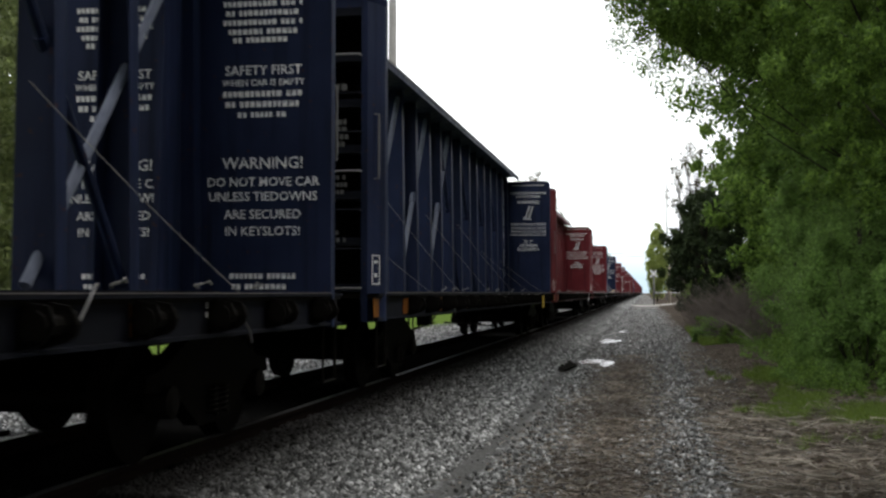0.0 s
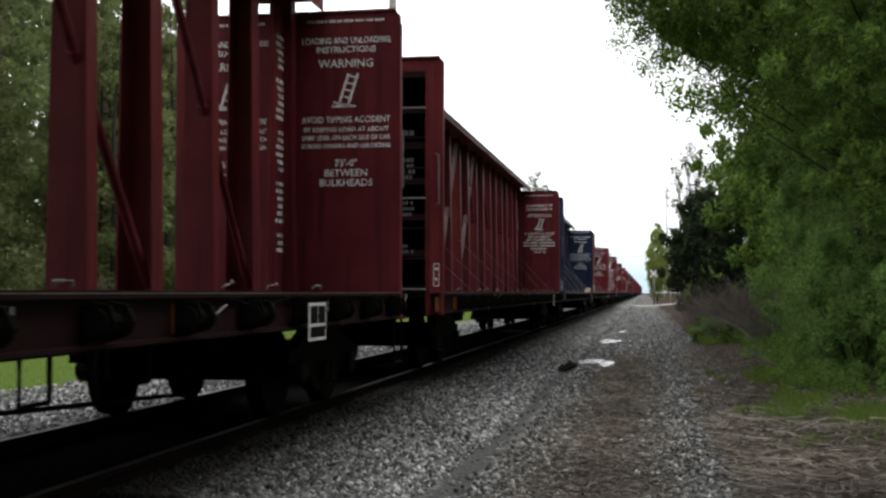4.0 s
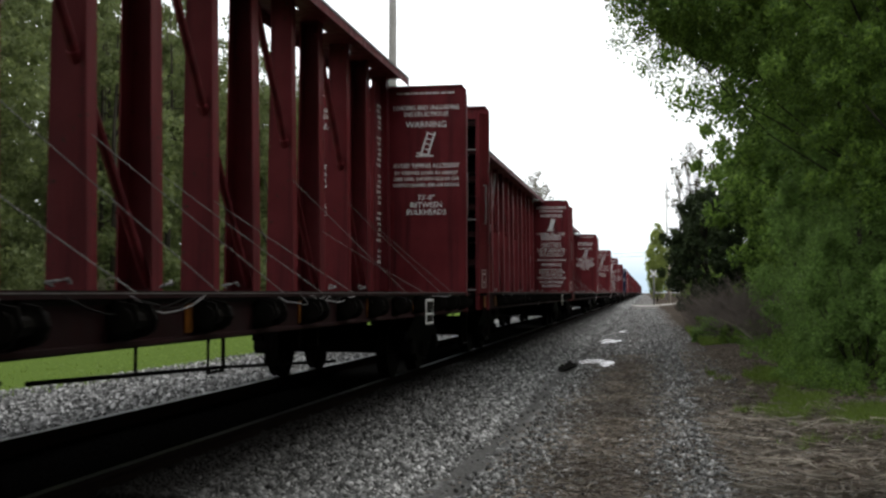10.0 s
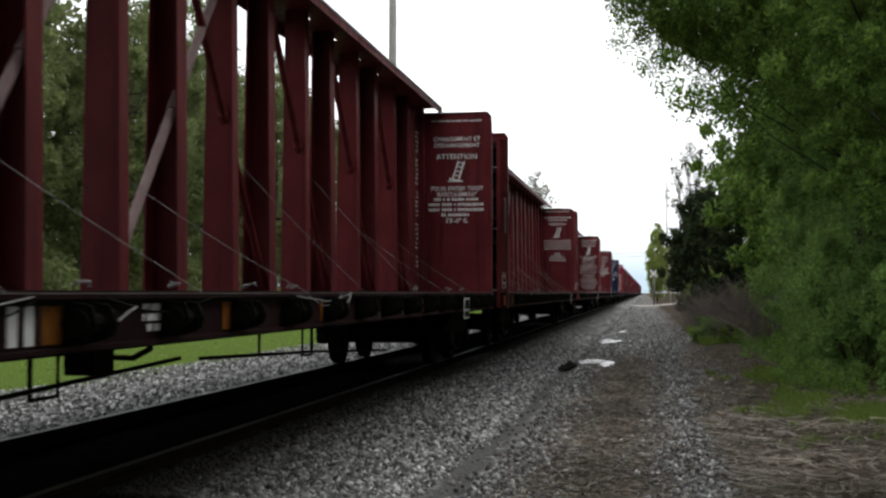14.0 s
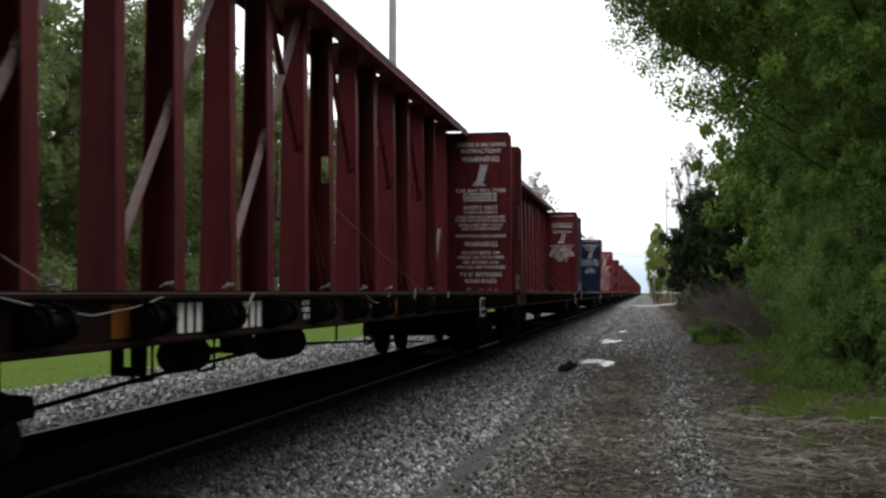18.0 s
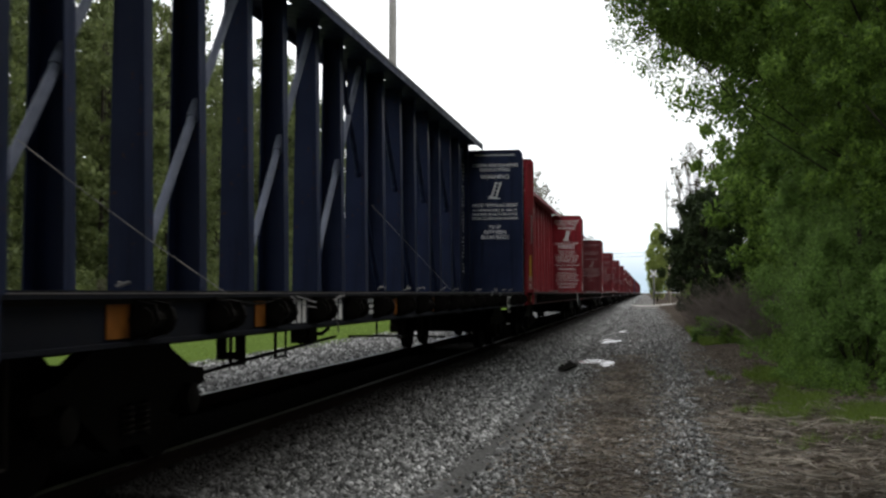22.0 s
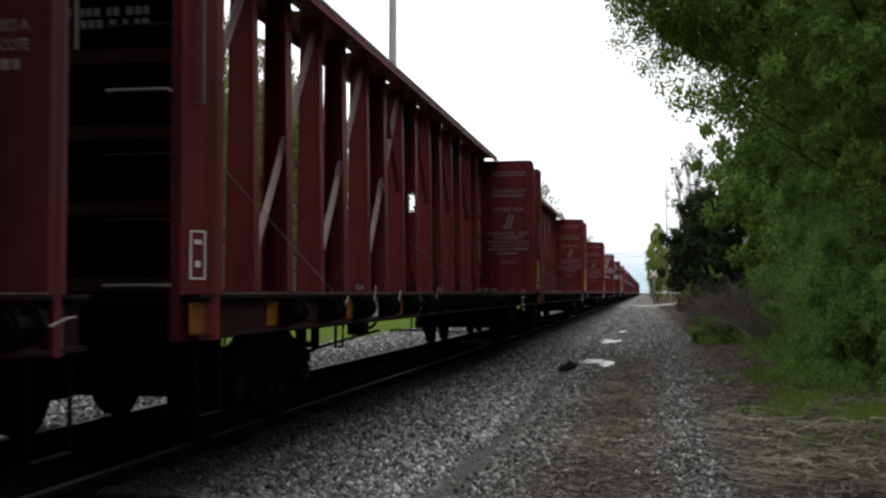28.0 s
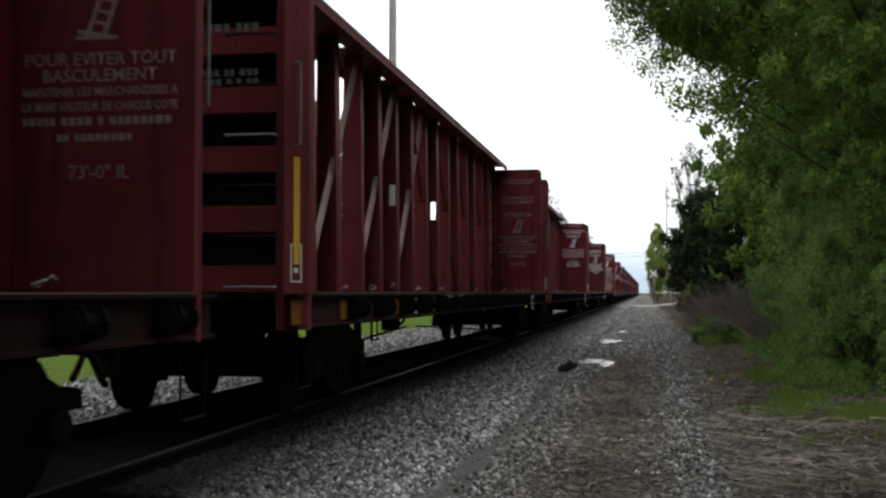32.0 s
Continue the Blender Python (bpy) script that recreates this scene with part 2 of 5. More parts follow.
def ground_mat():
    """One ground: ballast beside the rails, a gravel path with brown litter, earth and grass further out."""
    m, nt, bsdf = shader("trackside_ground", 0.92)
    bsdf.inputs["Specular IOR Level"].default_value = 0.0
    co = nt.nodes.new("ShaderNodeTexCoord")
    sep = nt.nodes.new("ShaderNodeSeparateXYZ")
    nt.links.new(co.outputs["Object"], sep.inputs[0])
    wob = noise_tex(nt, 0.8, 5)
    wadd = nt.nodes.new("ShaderNodeMath"); wadd.operation = "MULTIPLY_ADD"
    nt.links.new(wob.outputs["Fac"], wadd.inputs[0])
    wadd.inputs[1].default_value = 1.0
    nt.links.new(sep.outputs[0], wadd.inputs[2])
    x = wadd.outputs[0]          # x shifted by about half a metre of wander

    def band(a, b):
        mr = nt.nodes.new("ShaderNodeMapRange")
        mr.inputs[1].default_value, mr.inputs[2].default_value = a, b
        nt.links.new(x, mr.inputs[0])
        return mr.outputs[0]

    vor = nt.nodes.new("ShaderNodeTexVoronoi"); vor.inputs["Scale"].default_value = 22
    nt.links.new(co.outputs["Object"], vor.inputs["Vector"])
    grav = ramp(nt, vor.outputs["Color"], [(0.0, (0.05, 0.05, 0.049)), (0.5, (0.145, 0.145, 0.142)), (1.0, (0.33, 0.328, 0.32))]).outputs[0]
    fine = noise_tex(nt, 35, 6)
    mid = noise_tex(nt, 2.5, 5)
    earth = blend(nt, fine.outputs["Fac"], (0.022, 0.018, 0.015), (0.095, 0.078, 0.062))
    brown = blend(nt, fine.outputs["Fac"], (0.035, 0.029, 0.024), (0.12, 0.096, 0.078))
    grass = blend(nt, fine.outputs["Fac"], (0.05, 0.08, 0.016), (0.10, 0.145, 0.034))
    pathmix = ramp(nt, mid.outputs["Fac"], [(0.42, (0, 0, 0)), (0.62, (0.85, 0.85, 0.85))]).outputs[0]
    path = blend(nt, pathmix, grav, brown)
    c = blend(nt, band(-1.25, -0.75), grav, path)
    c = blend(nt, band(1.3, 2.0), c, earth)
    c = blend(nt, band(-7.7, -8.6), c, grass)
    # oil, brake dust and the train's painted shade on the ballast between and beside the rails
    oil_shade_mix = blend(nt, band(-2.0, -3.0), (0, 0, 0), (0.98, 0.98, 0.98))
    oil_shade_mix = blend(nt, band(-4.6, -5.3), oil_shade_mix, (0, 0, 0))
    c = blend(nt, oil_shade_mix, c, (0.0032, 0.003, 0.0028))
    # a smooth grey rut along the foot of the ballast
    rut = nt.nodes.new("ShaderNodeMath"); rut.operation = "MULTIPLY_ADD"
    nt.links.new(wob.outputs["Fac"], rut.inputs[0])
    rut.inputs[1].default_value = 0.25
    nt.links.new(sep.outputs[0], rut.inputs[2])
    off = nt.nodes.new("ShaderNodeMath"); off.operation = "ADD"; off.inputs[1].default_value = 1.415
    nt.links.new(rut.outputs[0], off.inputs[0])
    side = nt.nodes.new("ShaderNodeMath"); side.operation = "ABSOLUTE"
    nt.links.new(off.outputs[0], side.inputs[0])
    mask = nt.nodes.new("ShaderNodeMapRange")
    mask.inputs[1].default_value, mask.inputs[2].default_value, mask.inputs[3].default_value, mask.inputs[4].default_value = 0.09, 0.19, 0.9, 0.0
    nt.links.new(side.outputs[0], mask.inputs[0])
    c = blend(nt, mask.outputs[0], c, blend(nt, fine.outputs["Fac"], (0.045, 0.044, 0.042), (0.11, 0.108, 0.104)))
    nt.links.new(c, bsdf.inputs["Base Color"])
    bump(nt, bsdf, vor.outputs["Distance"], 0.7, 0.03)
    return m


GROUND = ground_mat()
WATER, wnt, wb = shader("puddle_water", 0.2)
wb.inputs["Base Color"].default_value = (0.03, 0.028, 0.024, 1)
wb.inputs["Specular IOR Level"].default_value = 0.6
# Water of one puddle, the train's dark reflection painted in as base colour.
DARK_WATER = rough_mat("dark_puddle_water", (0.007, 0.0065, 0.006), (0.016, 0.015, 0.0135), 12, 0.95, 0, 0.4, gloss=0.0)


# ---- building blocks ----
def box(bm, x0, x1, y0, y1, z0, z1):
    v = [bm.verts.new(p) for p in ((x0, y0, z0), (x1, y0, z0), (x1, y1, z0), (x0, y1, z0), (x0, y0, z1), (x1, y0, z1), (x1, y1, z1), (x0, y1, z1))]
    for f in ((0, 3, 2, 1), (4, 5, 6, 7), (0, 1, 5, 4), (1, 2, 6, 5), (2, 3, 7, 6), (3, 0, 4, 7)):
        bm.faces.new([v[i] for i in f])


def prism(bm, outline, axis, a, b):
    """An outline of (p, q) pairs extruded along an axis from a to b."""
    def at(p, q, r):
        return {"x": (r, p, q), "y": (p, r, q), "z": (p, q, r)}[axis]
    lo = [bm.verts.new(at(p, q, a)) for p, q in outline]
    hi = [bm.verts.new(at(p, q, b)) for p, q in outline]
    n = len(outline)
    bm.faces.new(lo[::-1])
    bm.faces.new(hi)
    for i in range(n):
        bm.faces.new((lo[i], lo[(i + 1) % n], hi[(i + 1) % n], hi[i]))
    bmesh.ops.recalc_face_normals(bm, faces=bm.faces[:])


def tube(bm, points, radius, sides=8, end=None):
    """A round bar through the points, its radius running from radius to end."""
    end = radius if end is None else end
    pts = [Vector(p) for p in points]
    rings = []
    for i, p in enumerate(pts):
        d = (pts[min(i + 1, len(pts) - 1)] - pts[max(i - 1, 0)]).normalized()
        u = d.cross(Vector((0, 0, 1)) if abs(d.z) < 0.9 else Vector((1, 0, 0))).normalized()
        w = d.cross(u)
        r = radius + (end - radius) * i / max(1, len(pts) - 1)
        rings.append([bm.verts.new(p + r * (math.cos(a) * u + math.sin(a) * w)) for a in (2 * math.pi * k / sides for k in range(sides))])
    for a, b in zip(rings, rings[1:]):
        for k in range(sides):
            bm.faces.new((a[k], a[(k + 1) % sides], b[(k + 1) % sides], b[k]))
    bm.faces.new(rings[0][::-1])
    bm.faces.new(rings[-1])


def lathe(bm, profile, sides=20, axis="x"):
    """A turned body: profile of (along, radius) round the axis."""
    rings = []
    for a, r in profile:
        ring = []
        for k in range(sides):
            c, s = math.cos(2 * math.pi * k / sides) * r, math.sin(2 * math.pi * k / sides) * r
            ring.append(bm.verts.new((a, c, s) if axis == "x" else (c, a, s) if axis == "y" else (c, s, a)))
        rings.append(ring)
    for a, b in zip(rings, rings[1:]):
        for k in range(sides):
            bm.faces.new((a[k], a[(k + 1) % sides], b[(k + 1) % sides], b[k]))
    bm.faces.new(rings[0])
    bm.faces.new(rings[-1])
    bmesh.ops.recalc_face_normals(bm, faces=bm.faces[:])


MESHES = {}


def mesh_of(name, bm, material, soft=False):
    me = bpy.data.meshes.new(name)
    bm.to_mesh(me)
    bm.free()
    me.materials.append(material)
    if soft:
        me.polygons.foreach_set("use_smooth", [True] * len(me.polygons))
    return me


def part(name, bm, material, parent, label="", m=None, soft=False):
    """One mesh object under a thing or a part. bm: a bmesh or a ready mesh."""
    me = mesh_of(name, bm, material, soft) if isinstance(bm, bmesh.types.BMesh) else bm
    ob = new(name, me)
    ob.parent = parent
    if m is not None:
        ob.matrix_basis = m
    return tagged(ob, label)


def shared(key, name, build, material, parent, m=None, label="", soft=False):
    """A part whose mesh is made once for each key and shared by all alike parts."""
    k = (key, material.name)
    if k not in MESHES:
        bm = bmesh.new()
        build(bm)
        MESHES[k] = mesh_of(name, bm, material, soft)
    return part(name, MESHES[k], material, parent, label, m)


def thing(name, label, category, m=None, group="", kind=""):
    ob = new(name)
    ob.empty_display_size = 0.3
    if m is not None:
        ob.matrix_basis = m
    return tagged(ob, label, category, group, kind)


def bulk_mesh(name, verts, faces_per, material):
    """A mesh of many loose quads or triangles from a numpy array of corners."""
    verts = np.asarray(verts, dtype=np.float32).reshape(-1, 3)
    n = len(verts) // faces_per
    me = bpy.data.meshes.new(name)
    me.vertices.add(len(verts))
    me.vertices.foreach_set("co", verts.ravel())
    me.loops.add(n * faces_per)
    me.loops.foreach_set("vertex_index", np.arange(n * faces_per, dtype=np.int32))
    me.polygons.add(n)
    me.polygons.foreach_set("loop_start", np.arange(0, n * faces_per, faces_per, dtype=np.int32))
    me.update(calc_edges=True)
    me.materials.append(material)
    return me


# ---- the lie of the land ----
RAIL_Z = 0.40          # top of rail over the path
TRACK_X = -4.20        # middle of the track
PROFILE = ((-400, 1.5), (-60, 0.9), (-14, 0.30), (-9.0, 0.16), (-7.2, 0.17), (-6.0, 0.24), (-5.6, 0.255), (-2.9, 0.25), (-2.3, 0.12), (-1.6, 0.0), (-1.0, -0.02), (0.6, 0.0), (1.3, 0.04), (2.2, 0.14), (4, 0.30), (12, 0.7), (400, 3.0))


def ground_z(x, y):
    for (a, za), (b, zb) in zip(PROFILE, PROFILE[1:]):
        if x <= b:
            k = max(0.0, (x - a) / (b - a))
            z = za + (zb - za) * k
            break
    else:
        z = PROFILE[-1][1]
    amp = 0.03 if -1.6 < x < 2 else 0.015 if x < -2.2 and x > -7 else 0.02
    z += amp * noise.noise(Vector((x * 0.9, y * 0.45, 0)))
    return z


def build_ground():
    xs = sorted(set([round(-9 + 0.3 * i, 2) for i in range(61)] + [-2500, -800, -400, -200, -100, -60, -40, -25, -18, -14, -11, 12, 18, 30, 60, 120, 400, 1000, 2500]))
    ys = [-300, -100, -40, -15, 0] + [4 + 0.5 * i for i in range(100)] + [55 + 4 * i for i in range(30)] + [180, 220, 280, 360, 500, 800, 1500, 3000]
    bm = bmesh.new()
    grid = [[bm.verts.new((x, y, ground_z(x, y))) for x in xs] for y in ys]
    for a, b in zip(grid, grid[1:]):
        for i in range(len(xs) - 1):
            bm.faces.new((a[i], a[i + 1], b[i + 1], b[i]))
    ob = new("ground", mesh_of("ground", bm, GROUND, True))
    tagged(ob, "grey gravel path with brown litter beside railway ballast and grass", "ground", kind="structure")


build_ground()


# ---- the track ----
def build_track():
    track = thing("railway_track", "single railway track with rusty rails on dark timber ties", "railway track", kind="structure")
    prof = ((-0.07, 0), (0.07, 0), (0.07, 0.015), (0.012, 0.035), (0.012, 0.125), (0.036, 0.135), (0.036, 0.165), (-0.036, 0.165), (-0.036, 0.135), (-0.012, 0.125), (-0.012, 0.035), (-0.07, 0.015))
    for x in (TRACK_X - 0.755, TRACK_X + 0.755):
        bm = bmesh.new()
        prism(bm, prof, "y", -120, 900)
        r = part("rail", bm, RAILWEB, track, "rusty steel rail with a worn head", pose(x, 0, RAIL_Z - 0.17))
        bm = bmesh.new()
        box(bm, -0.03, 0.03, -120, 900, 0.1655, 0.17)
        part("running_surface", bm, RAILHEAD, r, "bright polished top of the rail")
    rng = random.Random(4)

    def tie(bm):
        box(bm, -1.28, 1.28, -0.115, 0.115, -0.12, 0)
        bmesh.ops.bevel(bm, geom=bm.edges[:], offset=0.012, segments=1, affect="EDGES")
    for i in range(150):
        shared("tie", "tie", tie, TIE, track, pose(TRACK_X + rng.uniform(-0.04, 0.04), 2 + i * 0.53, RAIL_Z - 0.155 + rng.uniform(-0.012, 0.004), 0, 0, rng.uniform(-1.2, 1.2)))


build_track()


# ---- the train ----
SPEED = 11.61          # metres a second at first
GAIN = 0.016           # the share by which the train gathers speed between 9 and 18 s
DECK = 1.135           # deck over the rail
HALF_W = 1.38          # half the deck's width
INNER = 11.125         # half of 73 feet between the bulkheads
WALL_T = 0.42          # thickness of a bulkhead
TOPS = {"tip": 3.31, "french": 3.35, "long": 3.40, "keyslot": 3.33, "french_low": 3.36}      # bulkhead over the deck
CHORD = 3.47           # top of the centre beam over the deck


def word_mesh(lines, material, key):
    """White stencilling: lines of (text or bar width, cap height, x, z), lying in the x-z plane and facing -y."""
    if key in MESHES:
        return MESHES[key]
    bm = bmesh.new()
    for text, cap, x, z in lines:
        if isinstance(text, str):
            cu = bpy.data.curves.new("stencil", "FONT")
            cu.body, cu.size, cu.align_x, cu.offset = text, cap / 0.70, "CENTER", 0.001
            cu.resolution_u = 2
            ob = bpy.data.objects.new("stencil", cu)
            me = bpy.data.meshes.new_from_object(ob)
            me.transform(Matrix.Translation((x, 0, z - cap / 2)) @ Matrix.Rotation(radians(90), 4, "X"))
            bm.from_mesh(me)
            bpy.data.objects.remove(ob)
            bpy.data.meshes.remove(me)
            bpy.data.curves.remove(cu)
        else:
            rng = random.Random(int(1000 * (z + x + text)))
            a, w = x - text / 2, text
            while a < x + w / 2 - 0.03:
                b = min(a + rng.uniform(0.55, 0.95) * cap, x + w / 2)
                v = [bm.verts.new(p) for p in ((a, 0, z - cap / 2), (b, 0, z - cap / 2), (b, 0, z + cap / 2), (a, 0, z + cap / 2))]
                bm.faces.new(v)
                a = b + cap * (0.9 if rng.random() < 0.18 else 0.26)
    MESHES[key] = mesh_of("lettering", bm, material)
    return MESHES[key]


TIP = ["LOADING AND UNLOADING", "INSTRUCTIONS", "WARNING", "AVOID TIPPING ACCIDENT", "BY KEEPING LOAD AT ABOUT", "SAME LEVEL ON EACH SIDE OF CAR", "DURING LOADING AND UNLOADING", "73'-0\"", "BETWEEN", "BULKHEADS"]
LET = 0.966
LETTERING = {
    "french_low": ([("CHARGEMENT ET", 0.08, 2.70), ("DECHARGEMENT", 0.08, 2.58), ("ATTENTION", 0.10, 2.22), ("POUR EVITER TOUT", 0.085, 1.58), ("BASCULEMENT", 0.085, 1.47), ("MAINTENIR LES MARCHANDISES A", 0.058, 1.36), ("LA MEME HAUTEUR DE CHAQUE COTE", 0.058, 1.26), (1.1, 0.055, 1.16), (0.6, 0.05, 1.05), ("73'-0\" IL", 0.09, 0.82), (1.0, 0.03, 3.2), (0.9, 0.03, 3.12)], 1.70, 2.08),
    "tip": (list(zip(TIP, (0.075, 0.075, 0.10, 0.075, 0.055, 0.055, 0.055, 0.085, 0.085, 0.085), (3.09, 2.98, 2.81, 2.12, 2.0, 1.9, 1.8, 1.59, 1.47, 1.35))) + [(1.0, 0.03, 3.33)], 2.26, 2.68),
    "french": ([("CHARGEMENT ET", 0.08, 2.98), ("DECHARGEMENT", 0.08, 2.86), ("ATTENTION", 0.10, 2.64), ("POUR EVITER TOUT", 0.08, 2.02), ("BASCULEMENT", 0.08, 1.91), (0.9, 0.05, 1.81), (1.1, 0.05, 1.71), (1.1, 0.05, 1.61), (0.6, 0.05, 1.51), ("73'-0\" IL", 0.09, 1.40), (1.0, 0.03, 3.33)], 2.14, 2.55),
    "long": ([("LOADING & UNLOADING", 0.09, 3.28), ("INSTRUCTIONS", 0.09, 3.14), ("WARNING", 0.12, 2.96), ("CAR MAY FALL OVER", 0.09, 2.26), (0.75, 0.045, 2.18), (0.8, 0.045, 2.115), (0.75, 0.045, 2.05), ("SAFETY FIRST", 0.09, 1.88), ("WHEN CAR IS EMPTY", 0.055, 1.78), ("PLACE END OF CHAIN OVER", 0.058, 1.68), ("HOOK ON OPPOSITE SIDE SILL,", 0.058, 1.60), ("CABLE OVER POST HOOK,", 0.058, 1.50), ("AND TIGHTEN WINCH", 0.058, 1.42), ("REMOVE ALL LOOSE DUNNAGE", 0.06, 1.26), ("WARNING", 0.11, 1.08), ("DO NOT MOVE CAR", 0.065, 0.89), ("UNLESS ALL TIE DOWNS", 0.065, 0.79), ("ARE SECURED AND", 0.065, 0.68), ("WINCHES ARE TIGHTENED", 0.065, 0.57), ("73'-0\" BETWEEN", 0.09, 0.41), ("BULKHEADS", 0.09, 0.27)], 2.36, 2.84),
    "keyslot": ([(0.8, 0.05, 2.78), (0.75, 0.05, 2.69), (0.8, 0.05, 2.60), (0.7, 0.05, 2.51), (0.6, 0.05, 2.43), ("SAFETY FIRST", 0.09, 2.14), ("WHEN CAR IS EMPTY", 0.06, 2.02), (0.8, 0.055, 1.91), (0.75, 0.055, 1.81), (0.5, 0.05, 1.71), ("WARNING!", 0.11, 1.25), ("DO NOT MOVE CAR", 0.085, 1.07), ("UNLESS TIEDOWNS", 0.085, 0.93), ("ARE SECURED", 0.085, 0.76), ("IN KEYSLOTS!", 0.085, 0.60), (0.65, 0.05, 0.17), (0.6, 0.05, 0.07)], 2.95, 3.3),
}


def tip_sign(bm, x, z0, z1, solid=False):
    """The outline of a leaning car beside its base line."""
    h = z1 - z0
    if solid:
        v = [bm.verts.new(c) for c in ((x - 0.11, 0, z0 + 0.10 * h), (x + 0.04, 0, z0 + 0.04 * h), (x + 0.14, 0, z0 + 0.94 * h), (x, 0, z0 + h))]
        bm.faces.new(v)
    def bar(ax, az, bx, bz, w):
        d = Vector((bx - ax, 0, bz - az)).normalized()
        n = Vector((-d.z, 0, d.x)) * w / 2
        v = [bm.verts.new(Vector(p) + q) for p, q in (((ax, 0, az), -n), ((bx, 0, bz), -n), ((bx, 0, bz), n), ((ax, 0, az), n))]
        bm.faces.new(v)
    for dx in (-0.07, 0.045):
        bar(x + dx - 0.02, z0 + 0.07 * h, x + dx + 0.1, z0 + h, 0.03)
    for k in range(5):
        f = 0.15 + 0.2 * k
        bar(x - 0.10 + 0.12 * f, z0 + f * h, x + 0.03 + 0.12 * f, z0 + f * h - 0.03, 0.02)
    bar(x - 0.17, z0 + 0.02, x + 0.12, z0 + 0.02, 0.022)
    bar(x - 0.15, z0 + 0.17 * h, x + 0.08, z0 + 0.05 * h, 0.03)


def stencil(head, style):
    """The loading instructions, one part for each line, on both halves of the inner sheet; the bilingual cars have English on the far half."""
    ink = FADED if style == "french_low" else STENCIL
    for x in (-0.73, 0.73):
        text_style = "tip" if x < 0 and style == "french" else style
        rows, z0, z1 = LETTERING[text_style]
        z0, z1 = z0 * LET, z1 * LET
        for k, (text, cap, z) in enumerate(rows):
            me = word_mesh([(text * LET if not isinstance(text, str) else text, cap * LET, 0, 0)], ink, ("line", text_style, k))
            wide = max(v.co.x for v in me.vertices) - min(v.co.x for v in me.vertices)
            ob = tagged(part("stencilled_line", me, ink, head, "", pose(x, -0.004, z * LET)), kind="stuff")
            ob.scale.x = min(1.0, 1.07 / wide)
        shared(("sign", text_style), "warning_sign", lambda bm: tip_sign(bm, 0, z0, z1, style == "long"), ink, head, pose(x, -0.004, 0), "stencilled sign of a tipping car")


def bulkhead(car, y, sign, col, style, rng, tape=0):
    """sign +1: its inner face looks to -y. A flat inner sheet, shelf-like stiffeners behind and tapered corner posts."""
    m = pose(0, y, DECK) if sign > 0 else pose(0, y, DECK, 0, 0, 180)
    TOP = TOPS[style]

    def panel(bm):
        c = 0.05
        prism(bm, [(-HALF_W, 0), (HALF_W, 0), (HALF_W, TOP - c), (HALF_W - c, TOP), (-HALF_W + c, TOP), (-HALF_W, TOP - c)], "y", 0, 0.05)
    head = shared(("bulkhead", TOP), "bulkhead", panel, col, car, m, "flat steel end bulkhead")

    def corner(bm):
        prism(bm, [(0, 0.052), (0, 0.13), (-0.13, WALL_T), (-0.20, WALL_T), (-0.20, WALL_T - 0.05), (-0.13, 0.10), (-0.13, 0.052)], "z", -0.30, TOP - 0.14)
    for s in (1, -1):
        mm = pose(HALF_W, 0, 0) if s > 0 else Matrix.Translation((-HALF_W, 0, 0)) @ Matrix.Diagonal((-1, 1, 1, 1))
        if s > 0:
            shared(("corner", TOP), "corner_post", corner, col, head, mm)
        else:
            def corner_l(bm):
                prism(bm, [(0, 0.052), (0, 0.13), (0.13, WALL_T), (0.20, WALL_T), (0.20, WALL_T - 0.05), (0.13, 0.10), (0.13, 0.052)], "z", -0.30, TOP - 0.14)
            shared(("corner_l", TOP), "corner_post", corner_l, col, head, pose(-HALF_W, 0, 0))

    lip = 0.22 if tape and tape[1] > 1 else 0.09

    def shelf(bm):
        prism(bm, [(0.052, 0), (WALL_T - 0.03, 0), (WALL_T - 0.03, lip), (WALL_T - 0.05, lip), (WALL_T - 0.05, 0.02), (0.052, 0.02)], "x", -1.195, 1.195)
    # Stiffeners take the darkened paint: shade of the end recess is in it.
    for k in range(7):
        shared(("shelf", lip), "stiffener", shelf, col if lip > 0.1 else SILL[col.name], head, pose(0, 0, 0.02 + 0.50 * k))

    # Dark sheet added to paint the shade of the recess between the cars.
    shared(("back_sheet", TOP), "back_sheet", lambda bm: box(bm, -1.24, 1.24, 0.0515, 0.056, 0.0, TOP - 0.2), SILL[col.name] if lip > 0.1 else CAST, head, None, "outer side of the bulkhead with recess shade in its colour")
    if sign < 0:
        def placard(bm):
            def strip(y0, y1, z0, z1):
                p, q = 0.035 + 0.448 * (y0 - 0.201), 0.035 + 0.448 * (y1 - 0.201)
                prism(bm, [(p, y0), (p - 0.004, y0 + 0.002), (q - 0.004, y1 + 0.002), (q, y1)], "z", z0, z1)
            strip(0.215, 0.228, 0.10, 0.42)
            strip(0.330, 0.343, 0.10, 0.42)
            strip(0.228, 0.330, 0.10, 0.112)
            strip(0.228, 0.330, 0.408, 0.42)
            strip(0.245, 0.310, 0.33, 0.36)
            strip(0.260, 0.300, 0.18, 0.22)
        shared("placard", "placard_frame", placard, WHITE, head, pose(-HALF_W, 0, 0), "white outline of a placard")

    def rung(bm):
        tube(bm, [(0.16, WALL_T, 0), (0.16, WALL_T + 0.07, 0), (0.58, WALL_T + 0.07, 0), (0.58, WALL_T, 0)], 0.011, 6)
    for k in range(7):
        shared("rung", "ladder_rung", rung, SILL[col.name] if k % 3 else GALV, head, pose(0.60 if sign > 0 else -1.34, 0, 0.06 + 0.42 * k))

